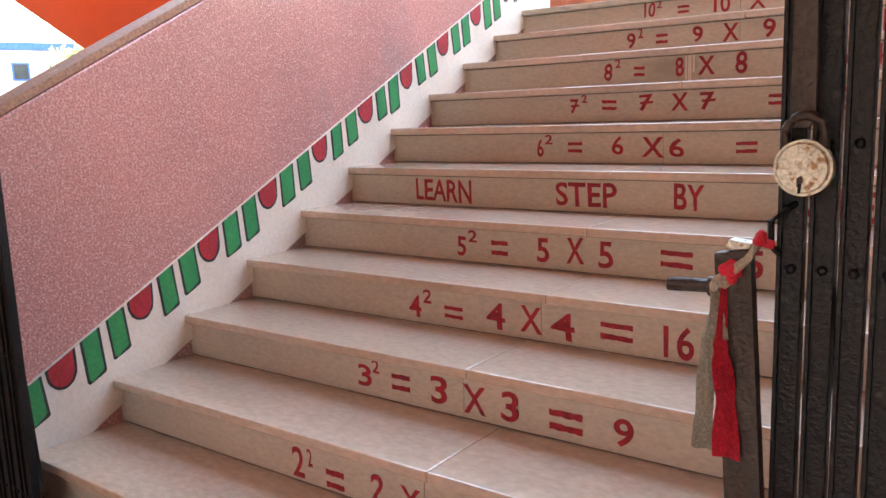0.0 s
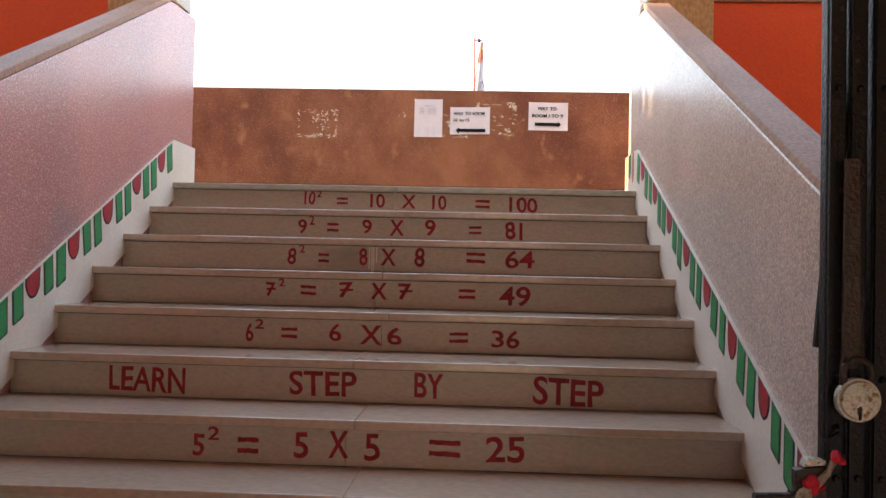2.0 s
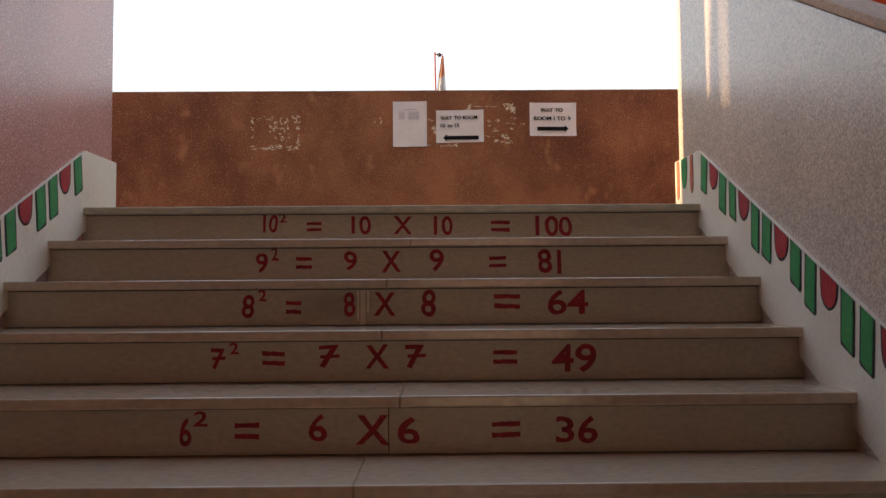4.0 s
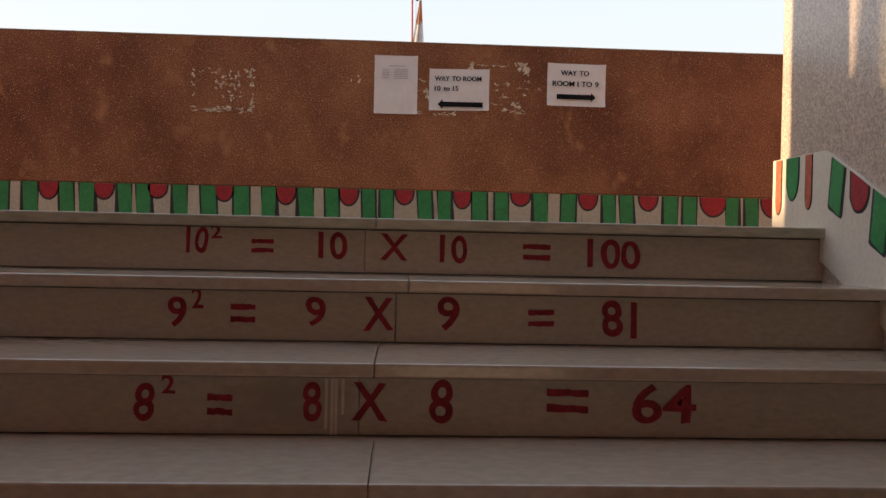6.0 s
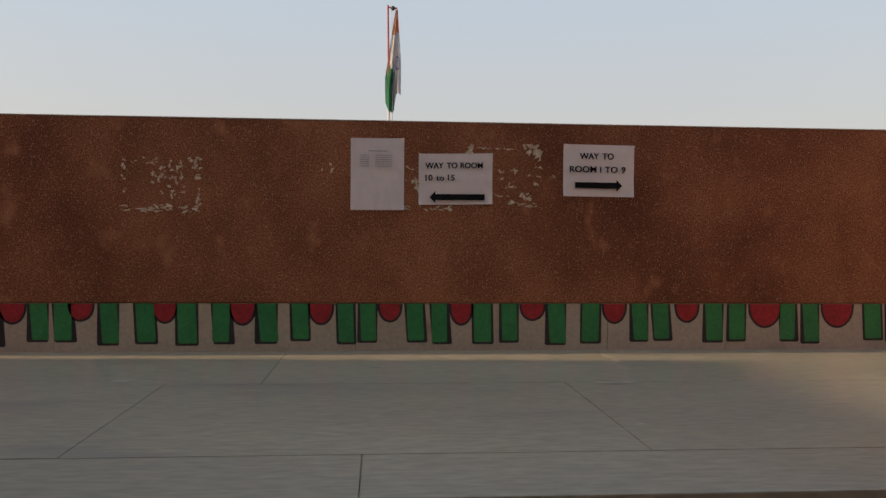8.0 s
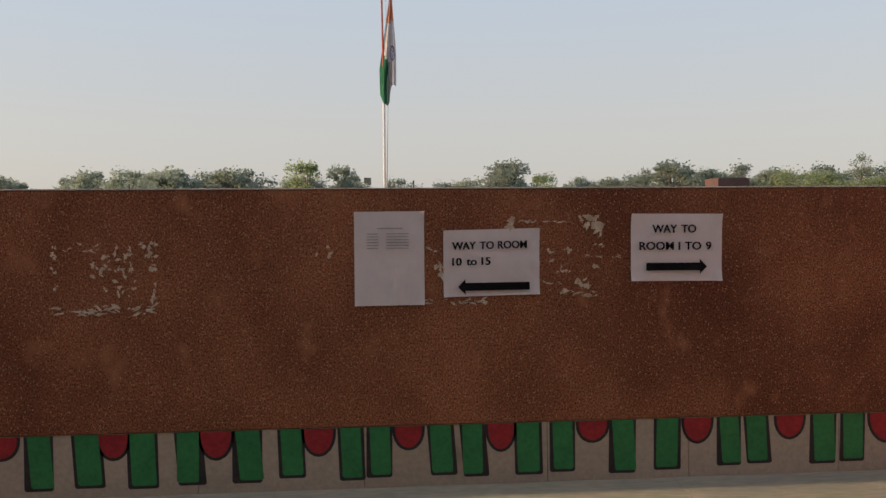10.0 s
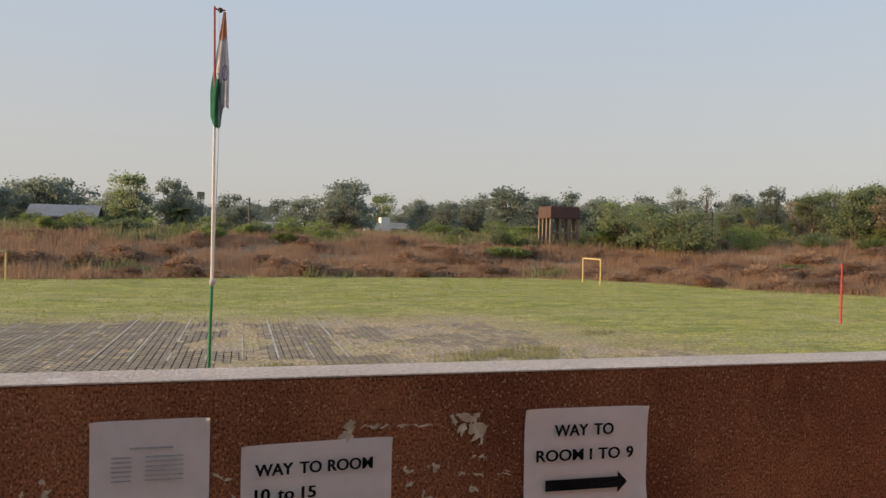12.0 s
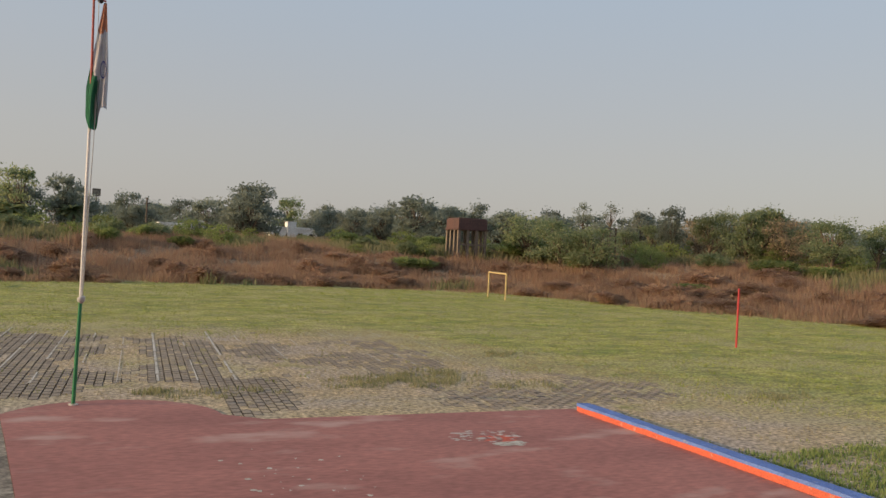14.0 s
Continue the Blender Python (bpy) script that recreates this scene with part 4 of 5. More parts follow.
def ground_material():
    """Mown green grass, drier and barer near the building, brown soil past the field's edge."""
    m = surf("field_ground", (0.19, 0.24, 0.04), (0.43, 0.385, 0.105), 0.7, 0.95, 0.6, 4.0, amount=0.45, stretch=(0.5, 1, 1))
    n, l = m.node_tree.nodes, m.node_tree.links
    p = n["Principled BSDF"]
    green = p.inputs["Base Color"].links[0].from_socket
    pos = n.new("ShaderNodeNewGeometry").outputs["Position"]
    sep = n.new("ShaderNodeSeparateXYZ")
    l.new(pos, sep.inputs[0])

    def noise_at(s, d=5.0):
        t = n.new("ShaderNodeTexNoise")
        t.inputs["Scale"].default_value, t.inputs["Detail"].default_value = s, d
        l.new(pos, t.inputs["Vector"])
        return t.outputs[0]

    def calc(op, a, b):
        q = n.new("ShaderNodeMath")
        q.operation = op
        for k, v in ((0, a), (1, b)):
            if isinstance(v, (int, float)):
                q.inputs[k].default_value = v
            else:
                l.new(v, q.inputs[k])
        return q.outputs[0]

    def span(v, lo, hi):
        r = n.new("ShaderNodeMapRange")
        r.inputs[1].default_value, r.inputs[2].default_value = lo, hi
        l.new(v, r.inputs[0])
        return r.outputs[0]

    def mix(f, a, b):
        x = n.new("ShaderNodeMix")
        x.data_type = "RGBA"
        l.new(f, x.inputs[0])
        for k, v in ((6, a), (7, b)):
            if isinstance(v, tuple):
                x.inputs[k].default_value = (*v, 1)
            else:
                l.new(v, x.inputs[k])
        return x.outputs[2]

    # the bare paved yard: a wide patch behind the court, with a ragged edge
    wob = calc("MULTIPLY", calc("SUBTRACT", noise_at(0.12), 0.5), 11.0)
    slant = calc("ADD", calc("MULTIPLY", sep.outputs[1], 0.55), calc("MULTIPLY", sep.outputs[0], 1.35))
    yard = calc("ADD", calc("MAXIMUM", sep.outputs[1], slant), wob)
    dry = span(yard, 37.0, 30.0)
    straw = mix(span(noise_at(2.2, 8.0), 0.38, 0.62), (0.55, 0.415, 0.25), (0.40, 0.315, 0.19))
    soil = mix(span(noise_at(0.45, 7.0), 0.42, 0.6), straw, (0.43, 0.35, 0.27))
    tuft = span(noise_at(0.5, 6.0), 0.60, 0.70)
    soil = mix(tuft, soil, (0.33, 0.31, 0.11))
    col = mix(dry, green, soil)
    strawy = calc("MULTIPLY", span(noise_at(0.22, 6.0), 0.50, 0.66), 0.6)
    col = mix(strawy, col, (0.45, 0.39, 0.18))
    wild = span(calc("ADD", sep.outputs[2], calc("MULTIPLY", calc("SUBTRACT", noise_at(0.3), 0.5), 0.1)), -0.13, 0.1)
    col = mix(wild, col, (0.30, 0.22, 0.14))
    speck = n.new("ShaderNodeMapRange")
    speck.inputs[1].default_value, speck.inputs[2].default_value, speck.inputs[3].default_value, speck.inputs[4].default_value = 0.34, 0.66, 0.42, 1.55
    l.new(noise_at(10.0, 9.0), speck.inputs[0])
    tone = n.new("ShaderNodeVectorMath")
    tone.operation = "SCALE"
    l.new(col, tone.inputs[0]), l.new(speck.outputs[0], tone.inputs[3])
    l.new(tone.outputs[0], p.inputs["Base Color"])
    return m


me.materials.append(ground_material())
tagged(new("ground", me), "mown green field with dry straw patches and brown edges", "field", kind="structure")

# Red oxide court with the flagpole's rounded bay, grey concrete beside it, and the painted kerb
court = [(0.95, 6.0), (11.6, 6.0), (11.36, 19.08), (4.75, 19.1)] + [(2.1 + 1.95 * math.cos(radians(a)), 19.5 + 1.8 * math.sin(radians(a))) for a in range(4, 150, 8)] + [(0.30, 20.2), (0.6, 18.1), (1.0, 15.2)]
solo("court", prism(court, GROUND - 0.1, GROUND + 0.03, "z"), COURT, "faded red oxide concrete assembly court", "court", kind="structure")
apron = [(-14, 6.0), (0.946, 6.0), (0.996, 15.2), (0.596, 18.1), (0.296, 20.2), (0.1, 20.6), (-4.0, 19.7), (-14, 18.4)]
solo("pavement", prism(apron, GROUND - 0.1, GROUND + 0.022, "z"), CONCRETE, "weathered grey concrete apron beside the court", "pavement", kind="structure")
kerb = thing("kerb", "low kerb painted blue on top and orange on its side", "kerb", kind="structure", at=(11.5, 16, GROUND))
kx = lambda y: 11.28 + (18.85 - y) * 0.043
bm = bmesh.new()
prev = None
for k in range(40):
    y = 6.0 + (18.85 - 6.0) * k / 39
    d = 0.012 * noise.noise(Vector((y * 1.3, 0, 0)))
    ring = [bm.verts.new((kx(y) + d, y, GROUND)), bm.verts.new((kx(y) + 0.005 + d, y, GROUND + 0.185 + d)), bm.verts.new((kx(y) + 0.29 + d, y, GROUND + 0.185 - d)), bm.verts.new((kx(y) + 0.30, y, GROUND))]
    if prev:
        for q in range(3):
            bm.faces.new((prev[q], ring[q], ring[q + 1], prev[q + 1]))
    else:
        bm.faces.new(ring)
    prev = ring
bm.faces.new(prev[::-1])
bmesh.ops.recalc_face_normals(bm, faces=bm.faces[:])
part("kerb_side", bm, ORANGE, kerb, "orange painted kerb side")
bm = bmesh.new()
prev = None
for k in range(40):
    y = 6.0 + (18.86 - 6.0) * k / 39
    d = 0.012 * noise.noise(Vector((y * 1.3, 0, 0)))
    e = 0.02 * noise.noise(Vector((y * 3.1, 4, 0)))
    ring = [bm.verts.new((kx(y) - 0.005 + d, y, GROUND + 0.135 + e)), bm.verts.new((kx(y) + d, y, GROUND + 0.192 + d)), bm.verts.new((kx(y) + 0.295 + d, y, GROUND + 0.192 - d)), bm.verts.new((kx(y) + 0.305, y, GROUND + 0.14))]
    if prev:
        for q in range(3):
            bm.faces.new((prev[q], ring[q], ring[q + 1], prev[q + 1]))
    else:
        bm.faces.new(ring)
    prev = ring
bm.faces.new(prev[::-1])
bmesh.ops.recalc_face_normals(bm, faces=bm.faces[:])
part("kerb_top", bm, BLUE, kerb, "blue painted kerb top")

# faint paint left on the court, and chalk flecks
bm = bmesh.new()
for _ in range(34):
    cx, cy, r = random.gauss(4.6, 0.5), random.gauss(15.2, 0.8), random.uniform(0.01, 0.05)
    bm.faces.new([bm.verts.new((cx + r * random.uniform(0.6, 1.5) * math.cos(a), cy + r * math.sin(a), GROUND + 0.0345)) for a in [k * math.pi / 3 for k in range(6)]])
solo("lime_flecks", bm, LINE, "scattered white lime flecks on the red court", "lime flecks", kind="stuff")
for cx, cy, rx, ry, m, lb in ((8.3, 17.1, 0.7, 0.45, COPING, "worn pale paint patch on the red court"), (8.5, 16.5, 0.3, 0.16, LINE, "worn white paint patch on the red court"), (8.45, 16.9, 0.35, 0.25, ORANGE, "worn orange paint patch on the red court")):
    bm = bmesh.new()
    for _ in range(60):
        a, q = random.uniform(0, 6.28), math.sqrt(random.random())
        px, py, r = cx + rx * q * math.cos(a), cy + ry * q * math.sin(a), random.uniform(0.02, 0.08)
        zz = GROUND + 0.034 + random.uniform(0, 0.003)
        bm.faces.new([bm.verts.new((px + r * random.uniform(0.5, 1.6) * math.cos(b), py + r * 0.6 * math.sin(b), zz)) for b in [k * math.pi / 3 for k in range(6)]])
    solo("paint_patch", bm, m, lb, "paint patch", kind="stuff")

# ---- flagpole and flag ----
FX, FY = 1.46, 20.88
pole = thing("flagpole", "tall thin steel flagpole painted green, white and red", "flagpole", at=(FX, FY, GROUND + 0.03))
part("lower_pole", rod([(FX, FY, GROUND), (FX + 0.04, FY, 1.95)], [0.036, 0.034], 12), POLE_GREEN, pole, "green lower length")
part("middle_pole", rod([(FX + 0.04, FY, 1.95), (FX + 0.045, FY, 5.4)], [0.034, 0.028], 12), POLE_WHITE, pole, "white middle length")
part("upper_pole", rod([(FX + 0.045, FY, 5.4), (FX + 0.01, FY, 7.67)], [0.026, 0.022], 12), POLE_RED, pole, "red upper length")
part("pulley_arm", rod([(FX + 0.0, FY, 7.62), (FX + 0.23, FY, 7.6)], 0.018, 8), POLE_RED, pole)
bm = bmesh.new()
bmesh.ops.create_uvsphere(bm, u_segments=12, v_segments=8, radius=0.055, matrix=Matrix.Translation((FX + 0.13, FY, 7.6)) @ Matrix.Diagonal((1, 0.5, 1, 1)))
part("pulley", bm, BARE_IRON, pole, "", True)
part("halyard", rod([(FX + 0.1, FY - 0.03, 7.6), (FX + 0.13, FY - 0.03, 5.0), (FX + 0.07, FY - 0.04, 1.9)], 0.007, 6), ROPE, pole, "grey rope halyard")
part("halyard", rod([(FX + 0.2, FY - 0.03, 7.55), (FX + 0.13, FY - 0.03, 5.05), (FX + 0.05, FY - 0.05, 1.9)], 0.006, 6), ROPE, pole)
bm = bmesh.new()
bmesh.ops.create_icosphere(bm, subdivisions=2, radius=0.075, matrix=Matrix.Translation((FX + 0.05, FY - 0.04, 1.95)))
for v in bm.verts:
    v.co.z += 0.05 * noise.noise(v.co * 9)
part("rope_knot", bm, ROPE, pole, "", True)
part("base_ring", rod([(FX, FY, GROUND + 0.028), (FX, FY, GROUND + 0.05)], 0.09, 12), COPING, pole)

flag = thing("flag", "limp tricolour cloth flag of saffron, white and green", "flag", at=(FX + 0.23, FY, 5.1))
rows_, cols_ = 36, 14
pts = {}
for j in range(rows_ + 1):
    v = j / rows_
    for i in range(cols_ + 1):
        u = i / cols_
        left = -0.03 - 0.24 * min(1, v * 1.35) + 0.05 * max(0, v - 0.8)
        right = 0.02 + 0.085 * min(1, v * 1.6)
        z = 7.56 - (2.42 if u < 0.55 else 2.42 - 0.42 * min(1, (u - 0.55) / 0.12)) * v
        if u < 0.2:
            z += 0.25 * v * (0.2 - u) / 0.2
        pts[i, j] = (FX + 0.22 + left + (right - left) * u, FY - 0.05 + (0.02 + 0.09 * v) * math.sin(u * 11 + v * 2.0) * (0.4 + v), z)
for m, nm, keep in ((SAFFRON, "saffron_band", 0), (FLAG_WHITE, "white_band", 1), (FLAG_GREEN, "green_band", 2)):
    bm, made = bmesh.new(), {}
    for j in range(rows_):
        for i in range(cols_):
            u, v = (i + 0.5) / cols_, (j + 0.5) / rows_
            zone = 0 if v < 0.24 + 0.03 * u else (2 if u < 0.6 and v > 0.53 + 0.16 * u else 1)
            if zone == keep:
                q = [(i, j), (i + 1, j), (i + 1, j + 1), (i, j + 1)]
                for k in q:
                    if k not in made:
                        made[k] = bm.verts.new(pts[k])
                bm.faces.new([made[k] for k in q])
    bmesh.ops.solidify(bm, geom=bm.faces[:], thickness=0.004)
    part(nm, bm, m, flag, "", True)
bm = bmesh.new()
for k in range(24):
    a0, a1 = 2 * math.pi * k / 24, 2 * math.pi * (k + 1) / 24
    c = (FX + 0.235, 6.27)
    vs = [bm.verts.new((c[0] + 0.055 * r * math.cos(a), FY - 0.175, c[1] + 0.17 * r * math.sin(a))) for a, r in ((a0, 0.82), (a1, 0.82), (a1, 1), (a0, 1))]
    bm.faces.new(vs)
    if k % 2 == 0:
        vs = [bm.verts.new((c[0] + 0.055 * r * math.cos(a), FY - 0.175, c[1] + 0.17 * r * math.sin(a))) for a, r in ((a0, 0.1), (a0 + 0.06, 0.84), (a0 - 0.06, 0.84))]
        bm.faces.new(vs)
part("printed_wheel", bm, NAVY, flag, "navy printed wheel")


# ---- goals, post, tower, houses, poles ----
def goal(ax, ay, bx, by, h):
    g = thing("goal_frame", "small yellowed steel goal frame on the field's edge", "goal", "goal frames", at=(ax, ay, GROUND))
    part("goal_post", rod([(ax, ay, GROUND - 0.05), (ax, ay, GROUND + h)], 0.055, 8), GOAL, g)
    part("goal_post", rod([(bx, by, GROUND - 0.05), (bx, by, GROUND + h)], 0.055, 8), GOAL, g)
    part("crossbar", rod([(ax, ay, GROUND + h), (bx, by, GROUND + h)], 0.055, 8), GOAL, g)


goal(27.4, 56.5, 27.1, 53.2, 1.78)
goal(-10.4, 53.7, -10.0, 56.6, 1.78)
solo("marker_post", rod([(25.1, 29.2, GROUND - 0.05), (25.1, 29.2, 2.2), (25.1, 29.2, 2.24)], [0.042, 0.042, 0.016], 10), POST_RED, "thin bright red painted steel marker post", "post")

tx, ty, tz = 36.2, 80.4, land(36.2, 80.4)
tower = thing("water_tower", "old square water tank on concrete legs, rust-red tank", "water tower", at=(tx, ty, tz))
part("tank", box(tx - 1.6, tx + 1.6, ty - 1.6, ty + 1.6, 5.25, 6.3, 0.06), TANK, tower)
part("tank_lip", box(tx - 1.72, tx + 1.72, ty - 1.72, ty + 1.72, 5.15, 5.25, 0.03), TANK, tower)
part("tank_lid", box(tx - 1.45, tx + 1.45, ty - 1.45, ty + 1.45, 6.3, 6.38, 0.03), TANK, tower)
for i in range(4):
    for j in range(4):
        if i in (0, 3) or j in (0, 3):
            a, b = tx - 1.45 + i * 0.966, ty - 1.45 + j * 0.966
            part("leg", box(a - 0.14, a + 0.14, b - 0.14, b + 0.14, tz - 0.5, 5.15, 0.02), TANK_LEG, tower)
for i in (-1, 1):
    part("brace", box(tx - 1.5, tx + 1.5, ty + i * 1.45 - 0.08, ty + i * 1.45 + 0.08, 3.6, 3.8), TANK_LEG, tower)


def house(x, y, w, d, z0, z1, storeys, cols, label, trim=HOUSE, tower_at=None):
    h = thing("house", label, "house", "far houses", at=(x, y, z0))
    part("wall", box(x - w / 2, x + w / 2, y, y + d, z0 - 1, z1, 0.03), HOUSE, h)
    part("roof_parapet", box(x - w / 2 - 0.15, x + w / 2 + 0.15, y - 0.15, y + d, z1, z1 + 0.5, 0.03), trim, h)
    if tower_at is not None:
        part("stair_tower", box(x + tower_at, x + tower_at + 1.8, y - 0.3, y + 2.5, z0, z1 + 1.6, 0.03), HOUSE, h)
    for s in range(storeys):
        for c in range(cols):
            cx = x - w / 2 + (c + 0.5) * w / cols
            cz = z0 + (s + 0.55) * (z1 - z0) / storeys
            win = part("window", box(cx - 0.55, cx + 0.55, y - 0.08, y + 0.05, cz - 0.6, cz + 0.6), trim, h)
            part("pane", box(cx - 0.45, cx + 0.45, y - 0.1, y - 0.06, cz - 0.5, cz + 0.5), DARK, win)
    return h


house(37.6, 169, 9.5, 8, 2.7, 5.4, 1, 4, "small flat-roofed white house with a stair tower, far off", tower_at=-1.5)
house(15.8, 183, 7.0, 8, 2.7, 5.2, 1, 3, "small flat-roofed white house far off among trees")
house(-38.0, 117, 15, 9, 1.6, 6.0, 2, 6, "long two-storey white school block half hidden by trees")
hb = house(0, 0, 11.0, 8.0, 0.0, 6.4, 2, 4, "white two-storey block with blue bands and window frames", HOUSE_BLUE)
hb.matrix_basis = pose(-54.0, 25.8, -0.15, 0, 0, 76)
rf = thing("shed", "low shed with a grey sheet roof among the trees", "shed", at=(-14.8, 106, 2.6))
part("shed_wall", box(-18.2, -11.2, 106, 111, 2.0, 4.6), TANK_LEG, rf)
part("shed_roof", prism([(105.3, 4.5), (108.5, 5.9), (111.7, 4.5), (111.7, 4.65), (108.5, 6.05), (105.3, 4.65)], -18.6, -10.8, "x"), ROOF_GREY, rf)
ep = thing("electric_pole", "dark slender electric pole with a short cross-arm", "pole", at=(5.8, 94.0, land(5.8, 94.0)))
part("pole_shaft", rod([(5.8, 94.0, 1.5), (5.8, 94.0, 6.9)], [0.13, 0.09], 8), BARK, ep)
part("cross_arm", rod([(5.5, 94.0, 6.3), (6.1, 94.0, 6.3)], 0.05, 6), BARK, ep)
mast = thing("light_mast", "far floodlight mast with a square lamp rack", "mast", at=(0.2, 164, 2.8))
part("mast_shaft", rod([(0.2, 164, 2.5), (0.2, 164, 10.4)], [0.16, 0.12], 8), CONCRETE, mast)
part("lamp_rack", box(-0.5, 0.9, 163.9, 164.1, 9.4, 10.8, 0.02), CONCRETE, mast)
ml = thing("timber_frame", "weathered brown timber watch frame among trees", "frame", at=(47.0, 70.2, land(47.0, 70.2)))
for a in (-0.45, 0.45):
    part("upright", rod([(47.0 + a, 70.2, 1.5), (47.0 + a, 70.2, 6.0)], 0.07, 6), BARK, ml)
for z in (3.6, 4.4, 5.2, 5.9):
    part("rung", rod([(46.5, 70.2, z), (47.5, 70.2, z)], 0.05, 6), BARK, ml)


# ---- trees ----
def tree_form(name, height, width, leaves, material, seed, low=0.25, lumps=9, leaf=0.3, sparse=1.0):
    """A tapered trunk with limbs and a crown of many small leaf clumps round the limbs' ends."""
    rnd = random.Random(seed)
    t = thing(name, "leafy green tree at the field's far side", "tree", "trees beyond the field")
    bm = bmesh.new()
    lean = rnd.uniform(-0.04, 0.04) * height
    rod([(0, 0, -0.6), (lean * 0.3, 0, height * 0.3), (lean, 0, height * 0.72)], [height * 0.028, height * 0.02, height * 0.008], 7, bm)
    ends = []
    for k in range(lumps):
        a = 2 * math.pi * k / lumps + rnd.uniform(-0.4, 0.4)
        z0 = height * rnd.uniform(low, 0.55)
        z1 = height * rnd.uniform(low + 0.15, 0.93)
        reach = width * 0.5 * rnd.uniform(0.35, 0.85) * math.sin(min(1.0, (1.12 - z1 / height) * 2.0) * math.pi / 2)
        end = Vector((lean + reach * math.cos(a), reach * math.sin(a), z1))
        start = Vector((lean * z0 / height, 0, z0))
        mid = start.lerp(end, 0.55) + Vector((0, 0, -0.04 * height))
        rod([start, mid, end], [height * 0.011, height * 0.007, height * 0.003], 5, bm)
        ends.append((end, width * rnd.uniform(0.07, 0.2)))
    ends.append((Vector((lean, 0, height * 0.9)), width * 0.13))
    part("trunk", bm, BARK, t)
    vs, fs = [], []
    for _ in range(leaves):
        c, r = rnd.choice(ends)
        d = Vector((rnd.gauss(0, 1), rnd.gauss(0, 1), rnd.gauss(0, 0.5)))
        d = d.normalized() * r * (1.25 * rnd.random() ** 0.42) * sparse
        p = c + d
        s = leaf * rnd.uniform(0.5, 1.3)
        u = Vector((rnd.gauss(0, 1), rnd.gauss(0, 1), rnd.gauss(0, 1))).normalized()
        w = u.orthogonal().normalized()
        w = (w + d.normalized() * 0.3).normalized()
        b = len(vs)
        vs += [p - u * s * 0.5, p + w * s * 0.28, p + u * s * 0.5, p - w * s * 0.28]
        fs.append((b, b + 1, b + 2, b + 3))
    me = bpy.data.meshes.new("crown")
    me.from_pydata([tuple(v) for v in vs], [], fs)
    me.materials.append(material)
    cr = new("crown", me)
    cr.parent = t
    return t


def palm_form():
    rnd = random.Random(5)
    t = thing("palm_tree", "date palm with a dark rounded crown of fronds", "tree", "trees beyond the field")
    part("trunk", rod([(0, 0, -0.5), (0.03, 0, 0.4), (0, 0, 0.62)], [0.05, 0.04, 0.05], 8), BARK, t)
    vs, fs = [], []
    for k in range(46):
        a, up = rnd.uniform(0, 6.28), rnd.uniform(-0.5, 1.2)
        pts = []
        for q in range(6):
            f = q / 5
            pts.append(Vector((math.cos(a) * 0.42 * f * math.cos(up * 0.7), math.sin(a) * 0.42 * f * math.cos(up * 0.7), 0.62 + 0.36 * f * math.sin(up) - 0.16 * f * f)))
        side = Vector((-math.sin(a), math.cos(a), 0))
        for q in range(5):
            for s in (-1, 1):
                b = len(vs)
                vs += [pts[q], pts[q + 1], pts[q + 1] + side * s * 0.05 + Vector((0, 0, -0.025)), pts[q] + side * s * 0.04 + Vector((0, 0, -0.02))]
                fs.append((b, b + 1, b + 2, b + 3))
    me = bpy.data.meshes.new("fronds")
    me.from_pydata([tuple(v) for v in vs], [], fs)
    me.materials.append(LEAF)
    cr = new("fronds", me)
    cr.parent = t
    return t


FORMS = {
    "broad": [tree_form("tree", 1, 1.05, 3900, LEAF, 1, 0.1, 34, 0.05), tree_form("tree", 1, 1.1, 3900, LEAF, 2, 0.08, 36, 0.05), tree_form("tree", 1, 1.0, 3800, LEAF, 3, 0.12, 26, 0.046)],
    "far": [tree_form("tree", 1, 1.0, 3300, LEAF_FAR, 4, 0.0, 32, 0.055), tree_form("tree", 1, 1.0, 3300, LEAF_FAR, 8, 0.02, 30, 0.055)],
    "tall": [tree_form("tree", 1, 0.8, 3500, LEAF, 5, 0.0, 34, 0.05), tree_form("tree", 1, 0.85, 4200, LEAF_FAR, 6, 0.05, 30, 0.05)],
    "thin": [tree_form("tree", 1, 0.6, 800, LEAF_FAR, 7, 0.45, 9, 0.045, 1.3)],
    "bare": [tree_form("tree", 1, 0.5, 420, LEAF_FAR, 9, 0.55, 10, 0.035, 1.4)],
    "rusty": [tree_form("tree", 1, 0.95, 3000, LEAF_RUST, 12, 0.06, 30, 0.042, 1.1)],
    "fine": [tree_form("tree", 1, 0.95, 6200, LEAF, 14, 0.12, 30, 0.034), tree_form("tree", 1, 0.9, 6200, LEAF, 15, 0.15, 24, 0.034)],
    "shrub": [tree_form("tree", 1, 1.3, 1800, LEAF_BRIGHT, 16, 0.0, 20, 0.075)],
    "palm": [palm_form()],
}
used = set()


def plant(kind, x, y, top, width, label=""):
    forms = FORMS[kind]
    f = forms[len(used) % len(forms)]
    used.add((x, y))
    z = land(x, y) - 0.1
    h = (top - z) * 0.99
    wide = min(max(0.7 * h, width * 1.1), 1.3 * h)
    m = pose(x, y, z, 0, 0, random.uniform(0, 360)) @ Matrix.Diagonal((wide, wide, h, 1))
    t = copy_thing(f, m)
    return tagged(t, label or f["label"])


